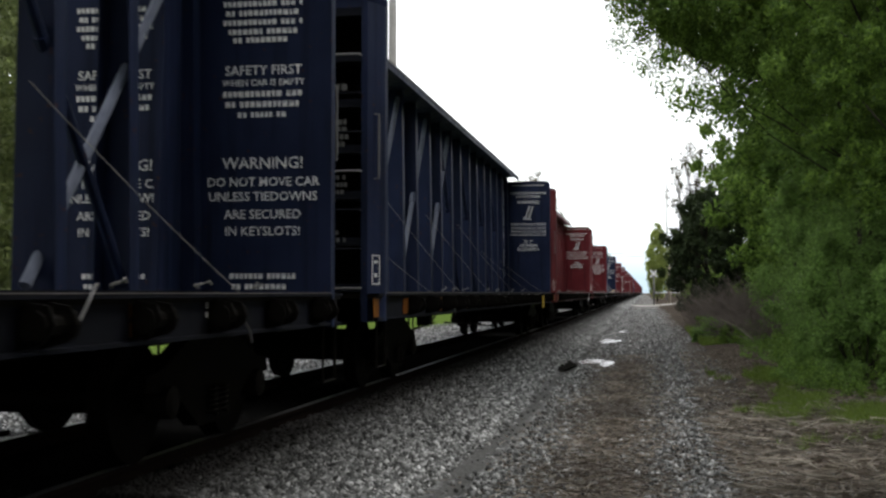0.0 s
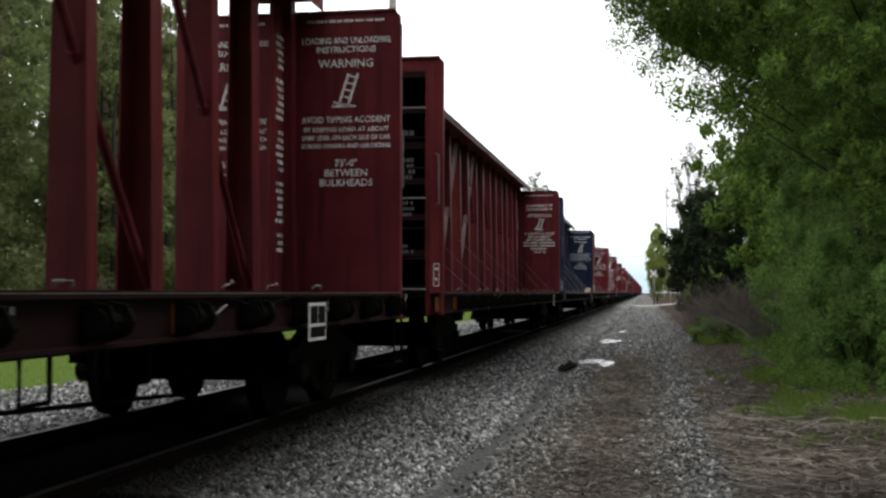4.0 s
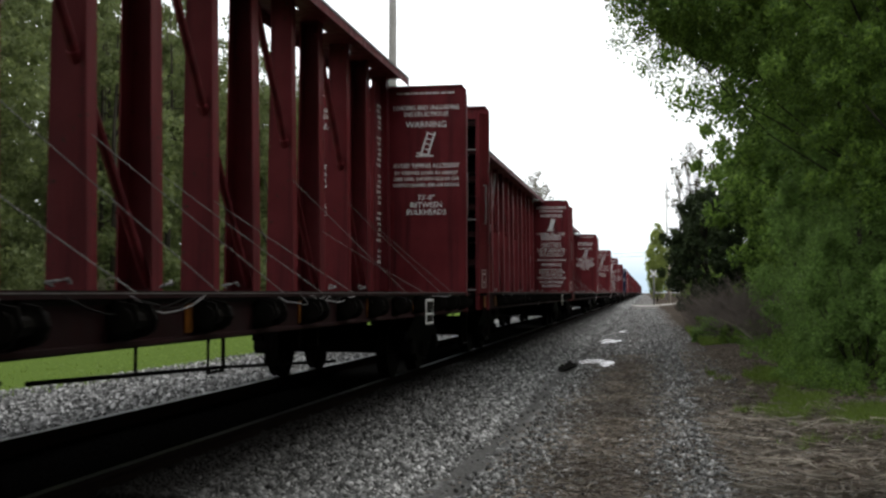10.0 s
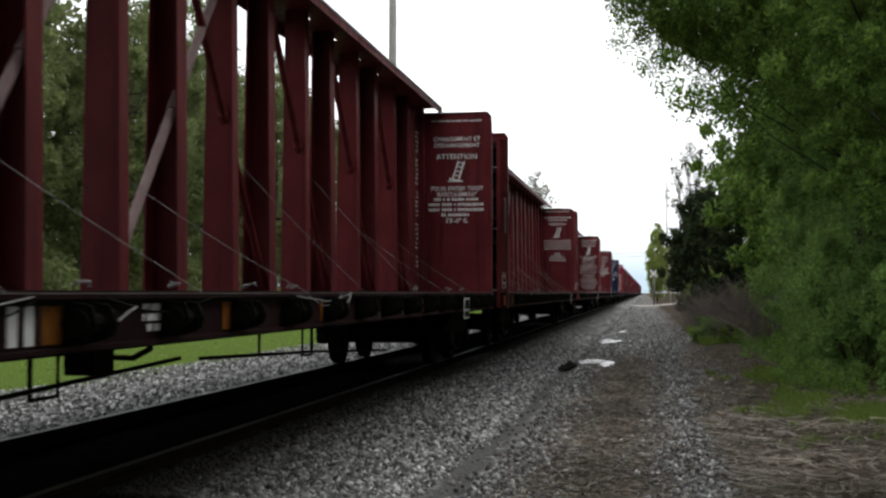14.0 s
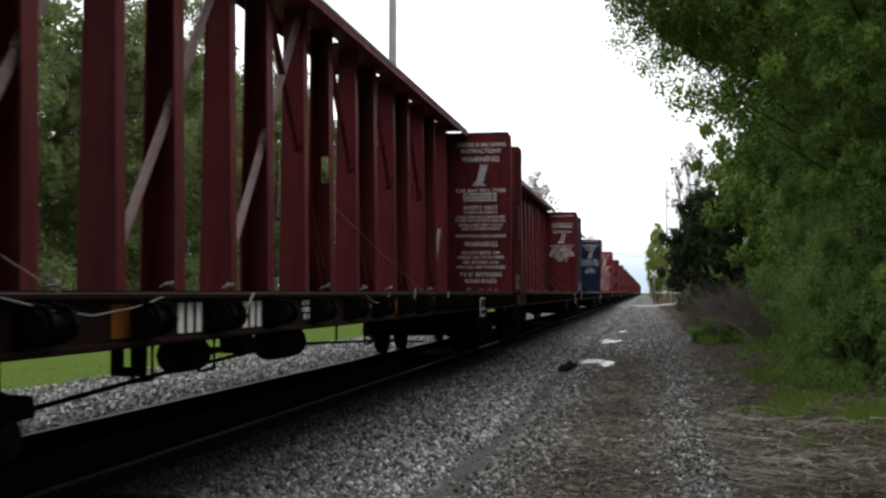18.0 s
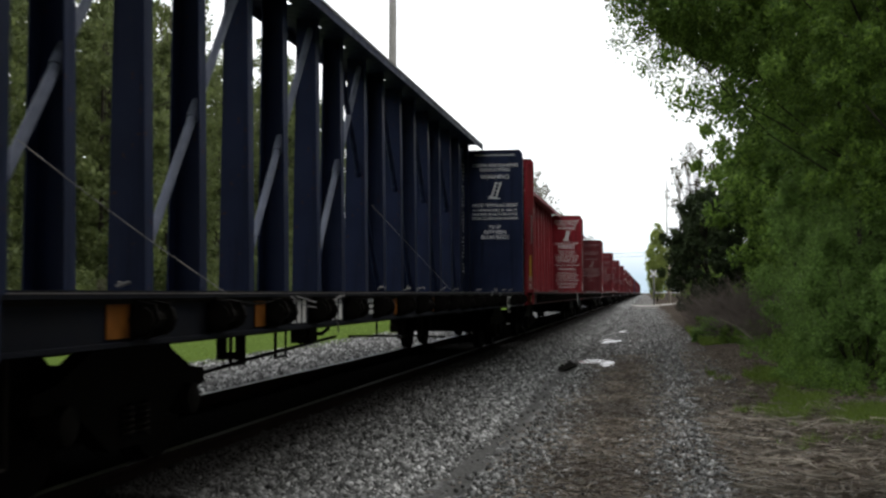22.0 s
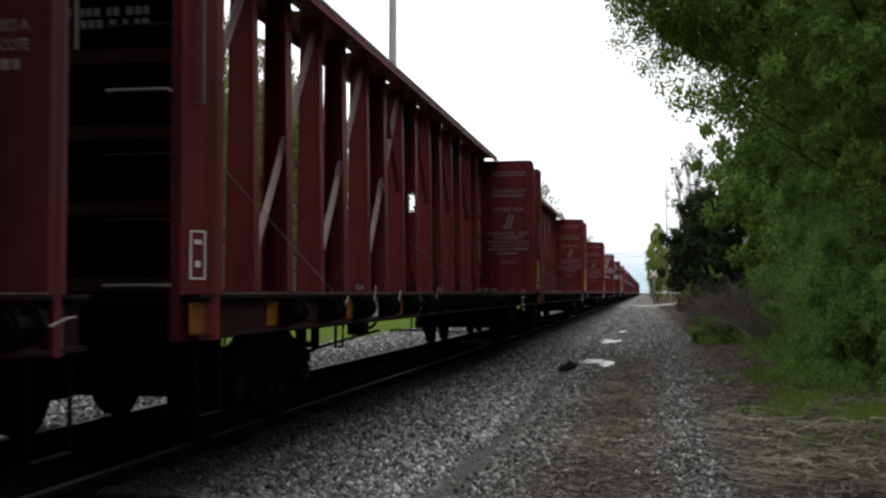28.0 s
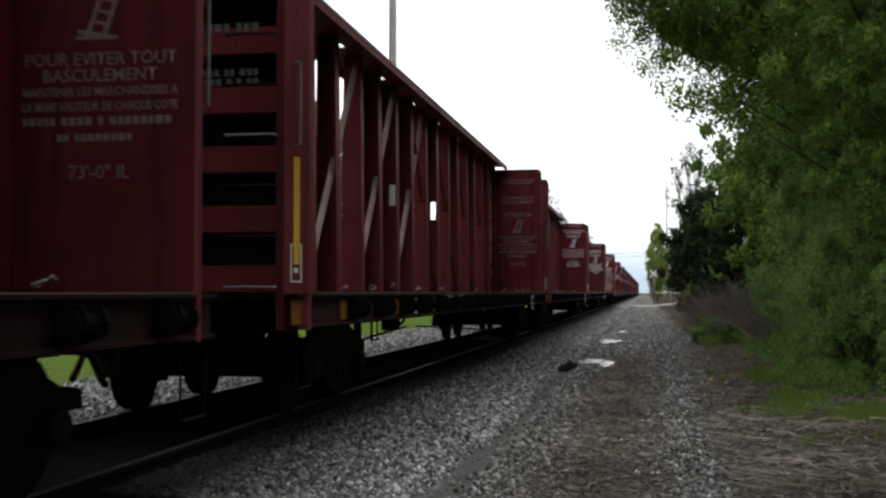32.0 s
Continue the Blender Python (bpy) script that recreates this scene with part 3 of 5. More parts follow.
    def grab(bm):
        tube(bm, [(0, 0, 0), (0.06, 0.0, 0), (0.06, 0.0, 0.7), (0, 0.0, 0.7)], 0.012, 6)
    shared("grab", "grab_iron", grab, GALV, head, pose(HALF_W - 0.09, 0.30, 1.25) if sign > 0 else pose(-HALF_W + 0.09, 0.30, 1.25, 0, 0, 180))
    if tape:
        z0, z1 = tape

        def strip_of_tape(bm):
            prism(bm, [(0.055, 0.24), (0.049, 0.243), (0.079, 0.313), (0.085, 0.31)], "z", z0, z1)
        shared(("tape", tape), "reflective_tape", strip_of_tape, YELLOW, head, pose(-HALF_W, 0, 0), "upright strip of yellow reflective tape")
    shared(("cap", TOP), "cap_strip", lambda bm: box(bm, -HALF_W + 0.06, HALF_W - 0.06, -0.02, 0.09, TOP + 0.001, TOP + 0.03), col, head)
    if sign > 0:
        stencil(head, style)
    else:
        lines = [(0.62, 0.07, -0.72, 2.24), (0.60, 0.055, -0.72, 1.86), (0.66, 0.055, -0.72, 1.78), (0.5, 0.055, -0.78, 1.70), (0.58, 0.055, -0.74, 1.62), (0.44, 0.045, -0.80, 1.26), (0.2, 0.045, -0.92, 1.18), (0.3, 0.045, -0.87, 1.10), (0.45, 0.045, -0.76, 0.66), (0.5, 0.045, -0.76, 0.58)]
        if style == "french_low":
            lines = lines[:3]
        me = word_mesh([(t, c, -x, z) for t, c, x, z in lines], DIM_STENCIL, ("end_words", len(lines)))
        tagged(part("lettering", me, DIM_STENCIL, head, "small dim grey stencilling", pose(0, WALL_T - 0.026, 0, 0, 0, 180)), kind="stuff")
    return head


HOOKS = random.Random(31)


PITCH = 1.275          # from post to post


def posts_and_chord(car, col, windows, words=True, seventeen=False, far_brace=None, wide_slots=False):
    """The centre beam: deep and flat posts in turn, leaning braces, a wide top chord. seventeen: the type with a flat post in the middle of the car."""
    d = 0.165
    flange = 0.12 if col is BLUE else 0.17

    def channel(bm, back, lip):
        """A channel section that narrows upwards, its web at y = back and its flanges reaching to y = lip."""
        t = 0.018 if lip < back else -0.018
        prism(bm, [(-d, lip), (-d, back), (d, back), (d, lip), (d - 0.018, lip), (d - 0.018, back - t), (0.018 - d, back - t), (0.018 - d, lip)], "z", 0, CHORD - 0.014)
        for v in bm.verts:
            if v.co.z > 1:
                v.co.x *= 0.74

    def deep(bm):
        channel(bm, 0.05, -flange)

    def flat(bm):
        channel(bm, -0.05, 0.12)

    def holed(bm):
        for e in (-1, 1):
            box(bm, e * (d - 0.009) - 0.009, e * (d - 0.009) + 0.009, -flange, 0.05, 0, CHORD - 0.014)
        for x0, x1, z0, z1 in ((0.018 - d, d - 0.018, 0, 1.46), (0.018 - d, -0.03, 1.46, 1.81), (0.09, d - 0.018, 1.46, 1.81), (0.018 - d, d - 0.018, 1.81, CHORD - 0.014)):
            box(bm, x0, x1, 0.032, 0.05, z0, z1)
        for v in bm.verts:
            v.co.x *= 1 - 0.26 * v.co.z / (CHORD - 0.014)
    spots = [(j, j * PITCH + 0.06) for j in range(-8, 9)] if seventeen else [(j, (j + 0.5) * PITCH + 0.12) for j in range(-9, 9)]
    for j, y in spots:
        if j in windows:
            shared("hole_post", "post", holed, col, car, pose(0, y, DECK), "steel post with an upright hole in its web")
        elif j % 2 == 0:
            shared("flat_post", "post", flat, col, car, pose(0, y, DECK))
        else:
            shared("deep_post", "post", deep, col, car, pose(0, y, DECK))

    def end_panel(bm):
        prism(bm, [(-0.30, 0), (0.45, 0), (0.45, CHORD - 0.14), (-0.12, CHORD - 0.14)], "x", -0.025, 0.025)
    for e in (1, -1):
        pn = shared(("end_panel", e), "end_panel", end_panel, col, car, pose(0, e * (INNER - 0.455), DECK, 0, 0, 0 if e > 0 else 180), "plate between the last post and the bulkhead")
        if e > 0 and words:
            me = word_mesh([(0.34 + 0.10 * math.sin(5 * q), 0.045, 0, 0.5 + 0.085 * q) for q in range(30) if q % 7 != 3], STENCIL, "panel_words")
            tagged(part("lettering", me, STENCIL, pn, "columns of small worn white stencilling", pose(0.034, 0.18, 0, 0, 0, 90)), kind="stuff")

    def hook(bm):
        tube(bm, [(0.03, 0, 0.01), (0.08, 0.01, 0.05), (0.10, 0.025, 0.01), (0.07, 0.05, -0.05), (0.06, 0.03, -0.07)], 0.010, 6)
    for i in range(-8, 8):
        if HOOKS.random() < 0.5:
            shared("hook", "cable_hook", hook, GALV, car, pose(1.22, 0.63 + i * PITCH + HOOKS.uniform(-0.3, 0.3), DECK + 0.045, 80 + HOOKS.uniform(-14, 14), 0, HOOKS.uniform(-60, 60)), "bare steel cable hook lying on the deck's edge")

    def brace(sgn, low, high):
        def go(bm):
            a, b = Vector((0.05, -sgn * PITCH, low)), Vector((0.05, sgn * PITCH, high))
            tube(bm, [a, b], 0.044, 8)
            mid, d = (a + b) / 2, (b - a).normalized()
            tube(bm, [mid - 0.11 * d, mid - 0.05 * d, mid + 0.05 * d, mid + 0.11 * d], 0.058, 8)
        return go
    for j, y in spots:
        if (j % 2 and -9 < j < 0) or (j % 2 == 0 and 0 <= j < 8):
            # Braces rising away from the camera get the pale, sky-lit copy.
            s = 1 if j < 0 else -1
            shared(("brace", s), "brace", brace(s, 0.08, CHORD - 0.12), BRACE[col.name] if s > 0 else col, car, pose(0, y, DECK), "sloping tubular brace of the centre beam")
    if far_brace:
        y0, y1, top = far_brace
        shared(("end_brace", far_brace), "brace", lambda bm: tube(bm, [(0.03, y0, 0.06), (0.03, y1, top)], 0.044, 8), BRACE[col.name], car, pose(0, 0, DECK), "sloping tubular brace beside the bulkhead")

    def chord(bm):
        lo, hi = -INNER + 0.004, INNER - 0.004
        for e in (1, -1):
            prism(bm, [(e * 0.045, -0.012), (e * 0.425, -0.012), (e * 0.435, -0.13), (e * 0.45, -0.13), (e * 0.45, 0), (e * 0.045, 0)], "y", lo, hi)
        long_slot = 0.46 if wide_slots else 0.30
        edges = [lo] + [v for j, y in spots if y < 10 and (j % 2 or not wide_slots) for v in (y + 0.22, y + 0.22 + long_slot)] + [hi]
        for a, b in zip(edges[::2], edges[1::2]):
            box(bm, -0.05, 0.05, a, b, -0.010, -0.002)
    shared(("chord", seventeen, wide_slots), "top_chord", chord, col, car, pose(0, 0, DECK + CHORD), "wide steel top chord with drain slots")
    shared("chord_edge", "chord_edge", lambda bm: box(bm, 0.448, 0.458, -INNER + 0.01, INNER - 0.01, -0.028, 0.004), GALV, car, pose(0, 0, DECK + CHORD), "bare pale edge of the top chord")
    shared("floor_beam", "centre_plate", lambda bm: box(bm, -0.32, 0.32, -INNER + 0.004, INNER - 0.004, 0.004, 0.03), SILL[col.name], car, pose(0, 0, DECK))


def truck(car, y):
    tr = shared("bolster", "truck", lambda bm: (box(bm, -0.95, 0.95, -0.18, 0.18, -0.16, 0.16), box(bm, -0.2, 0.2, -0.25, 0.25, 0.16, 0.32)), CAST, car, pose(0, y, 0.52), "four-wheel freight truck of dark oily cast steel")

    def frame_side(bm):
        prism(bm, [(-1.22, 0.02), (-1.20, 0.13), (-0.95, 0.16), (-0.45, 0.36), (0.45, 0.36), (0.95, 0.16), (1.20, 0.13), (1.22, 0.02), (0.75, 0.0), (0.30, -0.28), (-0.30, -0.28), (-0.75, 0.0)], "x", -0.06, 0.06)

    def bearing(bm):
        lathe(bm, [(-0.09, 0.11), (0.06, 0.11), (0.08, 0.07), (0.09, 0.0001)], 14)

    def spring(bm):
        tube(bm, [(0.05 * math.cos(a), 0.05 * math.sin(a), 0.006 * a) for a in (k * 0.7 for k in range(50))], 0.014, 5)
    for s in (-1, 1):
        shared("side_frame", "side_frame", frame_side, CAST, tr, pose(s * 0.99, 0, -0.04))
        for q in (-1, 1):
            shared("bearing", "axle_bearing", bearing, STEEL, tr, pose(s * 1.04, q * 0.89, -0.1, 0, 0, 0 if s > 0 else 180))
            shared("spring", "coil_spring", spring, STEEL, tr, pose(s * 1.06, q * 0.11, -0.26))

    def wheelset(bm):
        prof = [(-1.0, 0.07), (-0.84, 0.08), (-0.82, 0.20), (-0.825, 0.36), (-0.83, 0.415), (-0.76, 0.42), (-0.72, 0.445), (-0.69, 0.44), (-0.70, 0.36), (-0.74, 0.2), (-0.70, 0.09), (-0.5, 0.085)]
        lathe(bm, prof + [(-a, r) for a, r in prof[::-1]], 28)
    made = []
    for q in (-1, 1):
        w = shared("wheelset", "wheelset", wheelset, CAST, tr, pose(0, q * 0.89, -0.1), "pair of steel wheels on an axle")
        made.append(w)
    return made


def winch(bm):
    for y in (-0.11, 0.09):
        prism(bm, [(0, 0.0), (0.16, -0.03), (0.19, -0.12), (0.12, -0.21), (0, -0.24)], "y", y, y + 0.02)
    m0 = len(bm.verts)
    lathe(bm, [(-0.16, 0.075), (-0.145, 0.075), (-0.14, 0.05), (0.08, 0.05), (0.10, 0.095), (0.135, 0.095), (0.14, 0.03), (0.24, 0.025)], 10, "y")
    bm.verts.ensure_lookup_table()
    for v in bm.verts[m0:]:
        v.co.x += 0.10
        v.co.z -= 0.12


def lever(bm):
    tube(bm, [(0, -0.04, -0.02), (0.03, 0.06, 0.0), (0.035, 0.18, 0.03), (0.02, 0.30, 0.035)], 0.010, 5, 0.007)


def underframe(car, col, rng, plate_y=7.2, plate_col=None, tanks=False):
    plate_col = plate_col or WHITE
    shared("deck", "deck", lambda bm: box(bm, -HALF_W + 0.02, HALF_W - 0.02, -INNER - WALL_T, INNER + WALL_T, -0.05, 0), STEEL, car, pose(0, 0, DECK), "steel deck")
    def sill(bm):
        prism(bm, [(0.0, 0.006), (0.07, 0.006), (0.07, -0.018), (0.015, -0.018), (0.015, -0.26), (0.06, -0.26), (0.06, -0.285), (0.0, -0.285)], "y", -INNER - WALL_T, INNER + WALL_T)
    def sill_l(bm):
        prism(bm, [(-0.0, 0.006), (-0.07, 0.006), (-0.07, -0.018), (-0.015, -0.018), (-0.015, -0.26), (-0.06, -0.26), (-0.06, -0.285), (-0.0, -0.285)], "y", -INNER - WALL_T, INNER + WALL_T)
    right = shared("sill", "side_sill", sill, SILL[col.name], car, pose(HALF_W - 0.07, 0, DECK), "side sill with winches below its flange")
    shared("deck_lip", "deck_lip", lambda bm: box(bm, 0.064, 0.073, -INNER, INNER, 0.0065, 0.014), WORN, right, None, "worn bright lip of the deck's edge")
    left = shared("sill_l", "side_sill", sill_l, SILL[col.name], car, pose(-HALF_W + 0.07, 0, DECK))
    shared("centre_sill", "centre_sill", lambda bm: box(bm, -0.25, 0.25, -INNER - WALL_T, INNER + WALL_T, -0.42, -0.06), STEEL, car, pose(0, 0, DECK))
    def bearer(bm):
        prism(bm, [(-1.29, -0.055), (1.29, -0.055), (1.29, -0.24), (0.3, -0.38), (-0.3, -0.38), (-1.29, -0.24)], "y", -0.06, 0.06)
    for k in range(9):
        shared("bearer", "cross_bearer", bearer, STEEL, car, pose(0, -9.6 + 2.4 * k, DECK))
    for k in range(18):
        y = 1.2 * (k - 8.5) + 0.55
        shared("winch", "winch", winch, STEEL, right, pose(0.016, y, -0.02), "greasy lever winch")
        shared("winch", "winch", winch, STEEL, left, pose(-0.016, y, -0.02, 0, 0, 180), "greasy lever winch")
        if rng.random() < 0.25:
            shared("lever", "winch_lever", lever, GALV, right, pose(0.10, y + 0.25, -0.14, rng.uniform(-50, 40), 0, 0), "worn bright winch lever")
    for k in range(9):
        y = -INNER + 1.25 + k * 2.44
        if rng.random() < 0.9:
            shared("reflector", "reflector", lambda bm: box(bm, 0, 0.008, -0.17, 0.17, -0.10, 0.10), ORANGE, right, pose(0.019, y, -0.14), "faded orange reflective patch")
    shared("reflector", "reflector", lambda bm: None, ORANGE, right, pose(0.019, -INNER - 0.30, -0.15), "faded orange reflective patch")
    # stencilled side panels: unreadable lines and numbers as bars
    def digit(bm):
        box(bm, 0, 0.004, -0.045, 0.045, -0.10, 0.10)
    for g in (-6.54, -5.34):
        for q in (-0.15, 0.0, 0.15):
            shared("digit", "marking_bar", digit, WHITE, right, pose(0.016, g + 0.07 + q, -0.14), "large white stencilled marking")
    me = word_mesh([(0.42, 0.04, 0.0, 0.07), (0.42, 0.04, 0, 0.01), (0.3, 0.04, 0, -0.05)], STENCIL, "small_bars")
    for y in (-3.8, 2.6, 5.0, 8.4):
        tagged(part("lettering", me, WHITE, right, "small white stencilled markings", pose(0.022, y, -0.14, 0, 0, 90)), kind="stuff")
    if plate_y:
        shared("label_plate", "label_plate", lambda bm: box(bm, 0, 0.008, -0.25, 0.25, -0.24, 0.07), plate_col, right, pose(0.20, plate_y, -0.14), "framed maintenance panel hung on the sill")
        if plate_col is YELLOW:
            shared("label_bars", "label_inset", lambda bm: [box(bm, 0, 0.006, -0.18 + 0.1 * (k % 2), 0.10 + 0.08 * (k % 2), 0.0 - 0.075 * k, 0.035 - 0.075 * k) for k in range(3)], STEEL, right, pose(0.2045, plate_y, -0.14), "dark lettering bars of the panel")
        else:
            shared("label_inset", "label_inset", lambda bm: (box(bm, 0, 0.006, -0.22, -0.01, -0.10, 0.045), box(bm, 0, 0.006, 0.01, 0.22, -0.10, 0.045), box(bm, 0, 0.006, -0.22, 0.22, -0.215, -0.125)), STEEL, right, pose(0.2045, plate_y, -0.14), "black fields of the maintenance panel")
        shared("plate_arm", "plate_bracket", lambda bm: box(bm, 0.016, 0.20, -0.02, 0.02, 0.03, 0.06), STEEL, right, pose(0, plate_y, -0.14))
    # brake gear slung below the floor
    def valve(bm):
        box(bm, -0.12, 0.12, -0.16, 0.16, -0.12, 0.14)
        box(bm, -0.07, 0.07, -0.26, 0.26, -0.05, 0.07)
        tube(bm, [(0, 0.2, 0), (0.02, 0.7, -0.04), (0, 1.1, 0.02)], 0.025, 6)
        tube(bm, [(0.1, -0.1, 0.1), (0.1, -0.12, 0.35), (0.1, -0.1, 0.5)], 0.022, 6)
    shared("valve", "brake_valve", valve, STEEL, car, pose(0.1, -2.2, 0.66), "brake valve between pipes")
    if tanks:
        shared("reservoir", "air_reservoir", lambda bm: lathe(bm, [(-0.60, 0.04), (-0.56, 0.14), (-0.45, 0.185), (0.45, 0.185), (0.56, 0.14), (0.60, 0.04)], 14, "y"), STEEL, car, pose(0, -0.45, 0.57), "cylindrical air reservoir")
        shared("brake_cylinder", "brake_cylinder", lambda bm: lathe(bm, [(-0.3, 0.09), (-0.28, 0.16), (0.25, 0.16), (0.29, 0.05), (0.9, 0.03)], 14, "y"), STEEL, car, pose(0, -3.3, 0.58))
        def strap(bm):
            box(bm, -0.2, 0.2, -0.025, 0.025, 0.14, 0.58)
        for y in (-0.8, -0.1, -3.3):
            shared("strap", "hanger_strap", strap, STEEL, car, pose(0, y, 0.57))
    def bracket(bm):
        for x0, x1 in ((-0.15, -0.05), (0.05, 0.15)):
            box(bm, x0, x1, -0.02, 0.02, 0, 0.6)
        box(bm, -0.149, 0.149, -0.018, 0.018, -0.002, 0.075)
    shared("bracket", "hanging_bracket", bracket, STEEL, car, pose(0.05, -4.6, 0.47), "heavy hanging steel bracket")
    def rod(bm):
        tube(bm, [(0.1, 0, -0.60), (0.1, 3.75, -0.72), (0.1, 7.9, -0.90)], 0.02, 6)
    def hanger(bm):
        tube(bm, [(0.1, -0.2, -0.40), (0.1, -0.2, -0.75), (0.1, 0.2, -0.75), (0.1, 0.2, -0.40)], 0.02, 6)
    for e in (0, 180):
        turn = Matrix.Rotation(radians(e), 4, "Z")
        shared("rod", "brake_rod", rod, STEEL, car, Matrix.Translation((0, 0, DECK)) @ turn, "long thin brake rod")
        for y in (1.7, 6.3, 7.1):
            shared("drop_rod", "rod_hanger", lambda bm: tube(bm, [(0.1, 0, -0.36), (0.1, 0, -0.62 - 0.02 * y)], 0.016, 5), STEEL, car, Matrix.Translation((0, 0, DECK)) @ turn @ Matrix.Translation((0, y, 0)))
        for y in ((2.5, 4.0) if e else (3.5, 5.2)):
            shared("hanger", "rod_hanger", hanger, STEEL, car, Matrix.Translation((0, 0, DECK)) @ turn @ Matrix.Translation((0, y, 0)))
    def step(bm):
        tube(bm, [(0, -0.2, 0), (0, -0.2, -0.52), (0, 0.2, -0.52), (0, 0.2, 0)], 0.016, 6)
    for s in (-1, 1):
        for e in (-1, 1):
            shared("step", "stirrup_step", step, STEEL, car, pose(s * (HALF_W - 0.05), e * (INNER + 0.12), DECK - 0.27))
    def coupler(bm):
        box(bm, -0.08, 0.08, 0, 0.55, -0.08, 0.08)
        prism(bm, [(-0.16, 0.55), (-0.19, 0.80), (-0.05, 0.86), (0.02, 0.74), (0.13, 0.72), (0.18, 0.62), (0.14, 0.55)], "z", -0.15, 0.15)
    for e in (0, 180):
        shared("coupler", "coupler", coupler, CAST, car, Matrix.Rotation(radians(e), 4, "Z") @ Matrix.Translation((0, INNER + WALL_T, 0.84)), "knuckle coupler")
        shared("hose", "air_hose", lambda bm: tube(bm, [(0.35, 0, 0.1), (0.36, 0.25, -0.05), (0.33, 0.5, -0.25), (0.25, 0.7, -0.28)], 0.03, 7), STEEL, car, Matrix.Rotation(radians(e), 4, "Z") @ Matrix.Translation((0, INNER + WALL_T, 0.75)))


def cables(car, rng, how_many, kinked=False):
    """Slack tie-down cables: some from the posts to the winches, some lying along the sill."""
    for k in range(how_many):
        y = 1.21 * (k * 17 // max(1, how_many) - 7.6)
        bm = bmesh.new()
        lean = rng.choice((1.0, 0.9, 1.1, -0.4)) if kinked else rng.uniform(0.9, 1.3)
        top = Vector((0.30, y, rng.uniform(1.1, 1.6) if kinked else rng.uniform(0.75, 1.5)))
        foot = Vector((HALF_W - 0.04, y + lean, 0.012))
        sag = rng.uniform(0.0, 0.08) if kinked else rng.uniform(0.0, 0.04)
        pts = []
        for q in range(7):
            f = q / 6
            w = top.lerp(foot, f) + Vector((0, 0, -sag * math.sin(math.pi * f)))
            if kinked and 0 < q < 6:
                w += Vector((rng.gauss(0, 0.015), rng.gauss(0, 0.022), rng.gauss(0, 0.015)))
            pts.append(w)
        tube(bm, pts, 0.0065 if kinked else 0.0036, 5)
        part("tie_down_cable", bm, GALV if kinked else CABLE, car, "slack steel tie-down cable", pose(0, 0, DECK))
    for k in range(3 + how_many // 2):
        bm = bmesh.new()
        y = rng.uniform(-10, 8)
        dip, run = rng.uniform(0.03, 0.12), rng.randint(5, 9)
        pts = [(HALF_W + 0.02, y + 0.22 * q, -0.012 - dip * math.sin(math.pi * q / (run - 1)) + rng.gauss(0, 0.006)) for q in range(run)]
        tube(bm, pts, 0.0055, 5)
        part("loose_cable", bm, STEEL if k % 2 else CABLE, car, "loose steel cable draped along the sill", pose(0, 0, DECK))


COLOURS = {"red": (RED, "oxide red"), "bright": (RED_BRIGHT, "bright red"), "dull": (RED_DULL, "brownish red"), "blue": (BLUE, "navy blue")}
CARS = []
WHEELS = []


def flatcar(paint_name, style, n_cables, passing, windows=(), tape=0, seed=0):
    col, words = COLOURS[paint_name]
    rng = random.Random(seed)
    car = thing("centerbeam_flatcar", f"empty {words} centerbeam lumber flatcar with stencilled bulkheads rolling on rails", "railcar", group="cars of the freight train")
    underframe(car, col, rng, {"long": 5.75, "keyslot": 0}.get(style, 7.2), YELLOW if seed == 2 else WHITE, style == "long")
    bulkhead(car, INNER, 1, col, style, rng)
    bulkhead(car, -INNER, -1, col, style, rng, tape)
    ends = {"long": (9.05, 10.05, 1.30), "keyslot": (8.2, 10.6, 2.85)}.get(style)
    posts_and_chord(car, col, windows, style not in ("keyslot", "long"), style == "long", ends, style in ("long", "french_low"))
    cables(car, rng, n_cables, seed == 5)
    for y in (-9.1, 9.1):
        WHEELS.append(truck(car, y))
    CARS.append((car, passing))
    return car


# paint, lettering, cables, moment at which the far bulkhead draws level with the camera
TRAIN = [("blue", "tip", 6, -1.20), ("blue", "keyslot", 6, 0.93), ("blue", "tip", 6, 3.05), ("red", "tip", 0, 5.19), ("red", "french", 6, 7.37), ("blue", "tip", 14, 9.485),
         ("red", "tip", 14, 11.624), ("red", "long", 0, 13.771, (1,)), ("red", "french", 8, 15.876), ("red", "tip", 12, 17.998), ("red", "long", 2, 20.136, (1,)), ("red", "french", 4, 22.208, (-2,)),
         ("blue", "tip", 2, 24.338), ("bright", "long", 0, 26.458, (1,), (0.40, 0.95)), ("dull", "french_low", 0, 28.483), ("red", "french_low", 2, 30.568, (1,)), ("red", "french_low", 6, 32.638, (1,), (0.42, 0.87)), ("red", "french_low", 0, 34.753, (-2, 1), (0.25, 1.15))]
for j, row in enumerate(TRAIN):
    flatcar(*row, seed=j)
for j in range(3):
    flatcar(("red", "dull", "red")[j], ("tip", "french", "long")[j], 0, 36.85 + 2.09 * j, seed=50 + j)


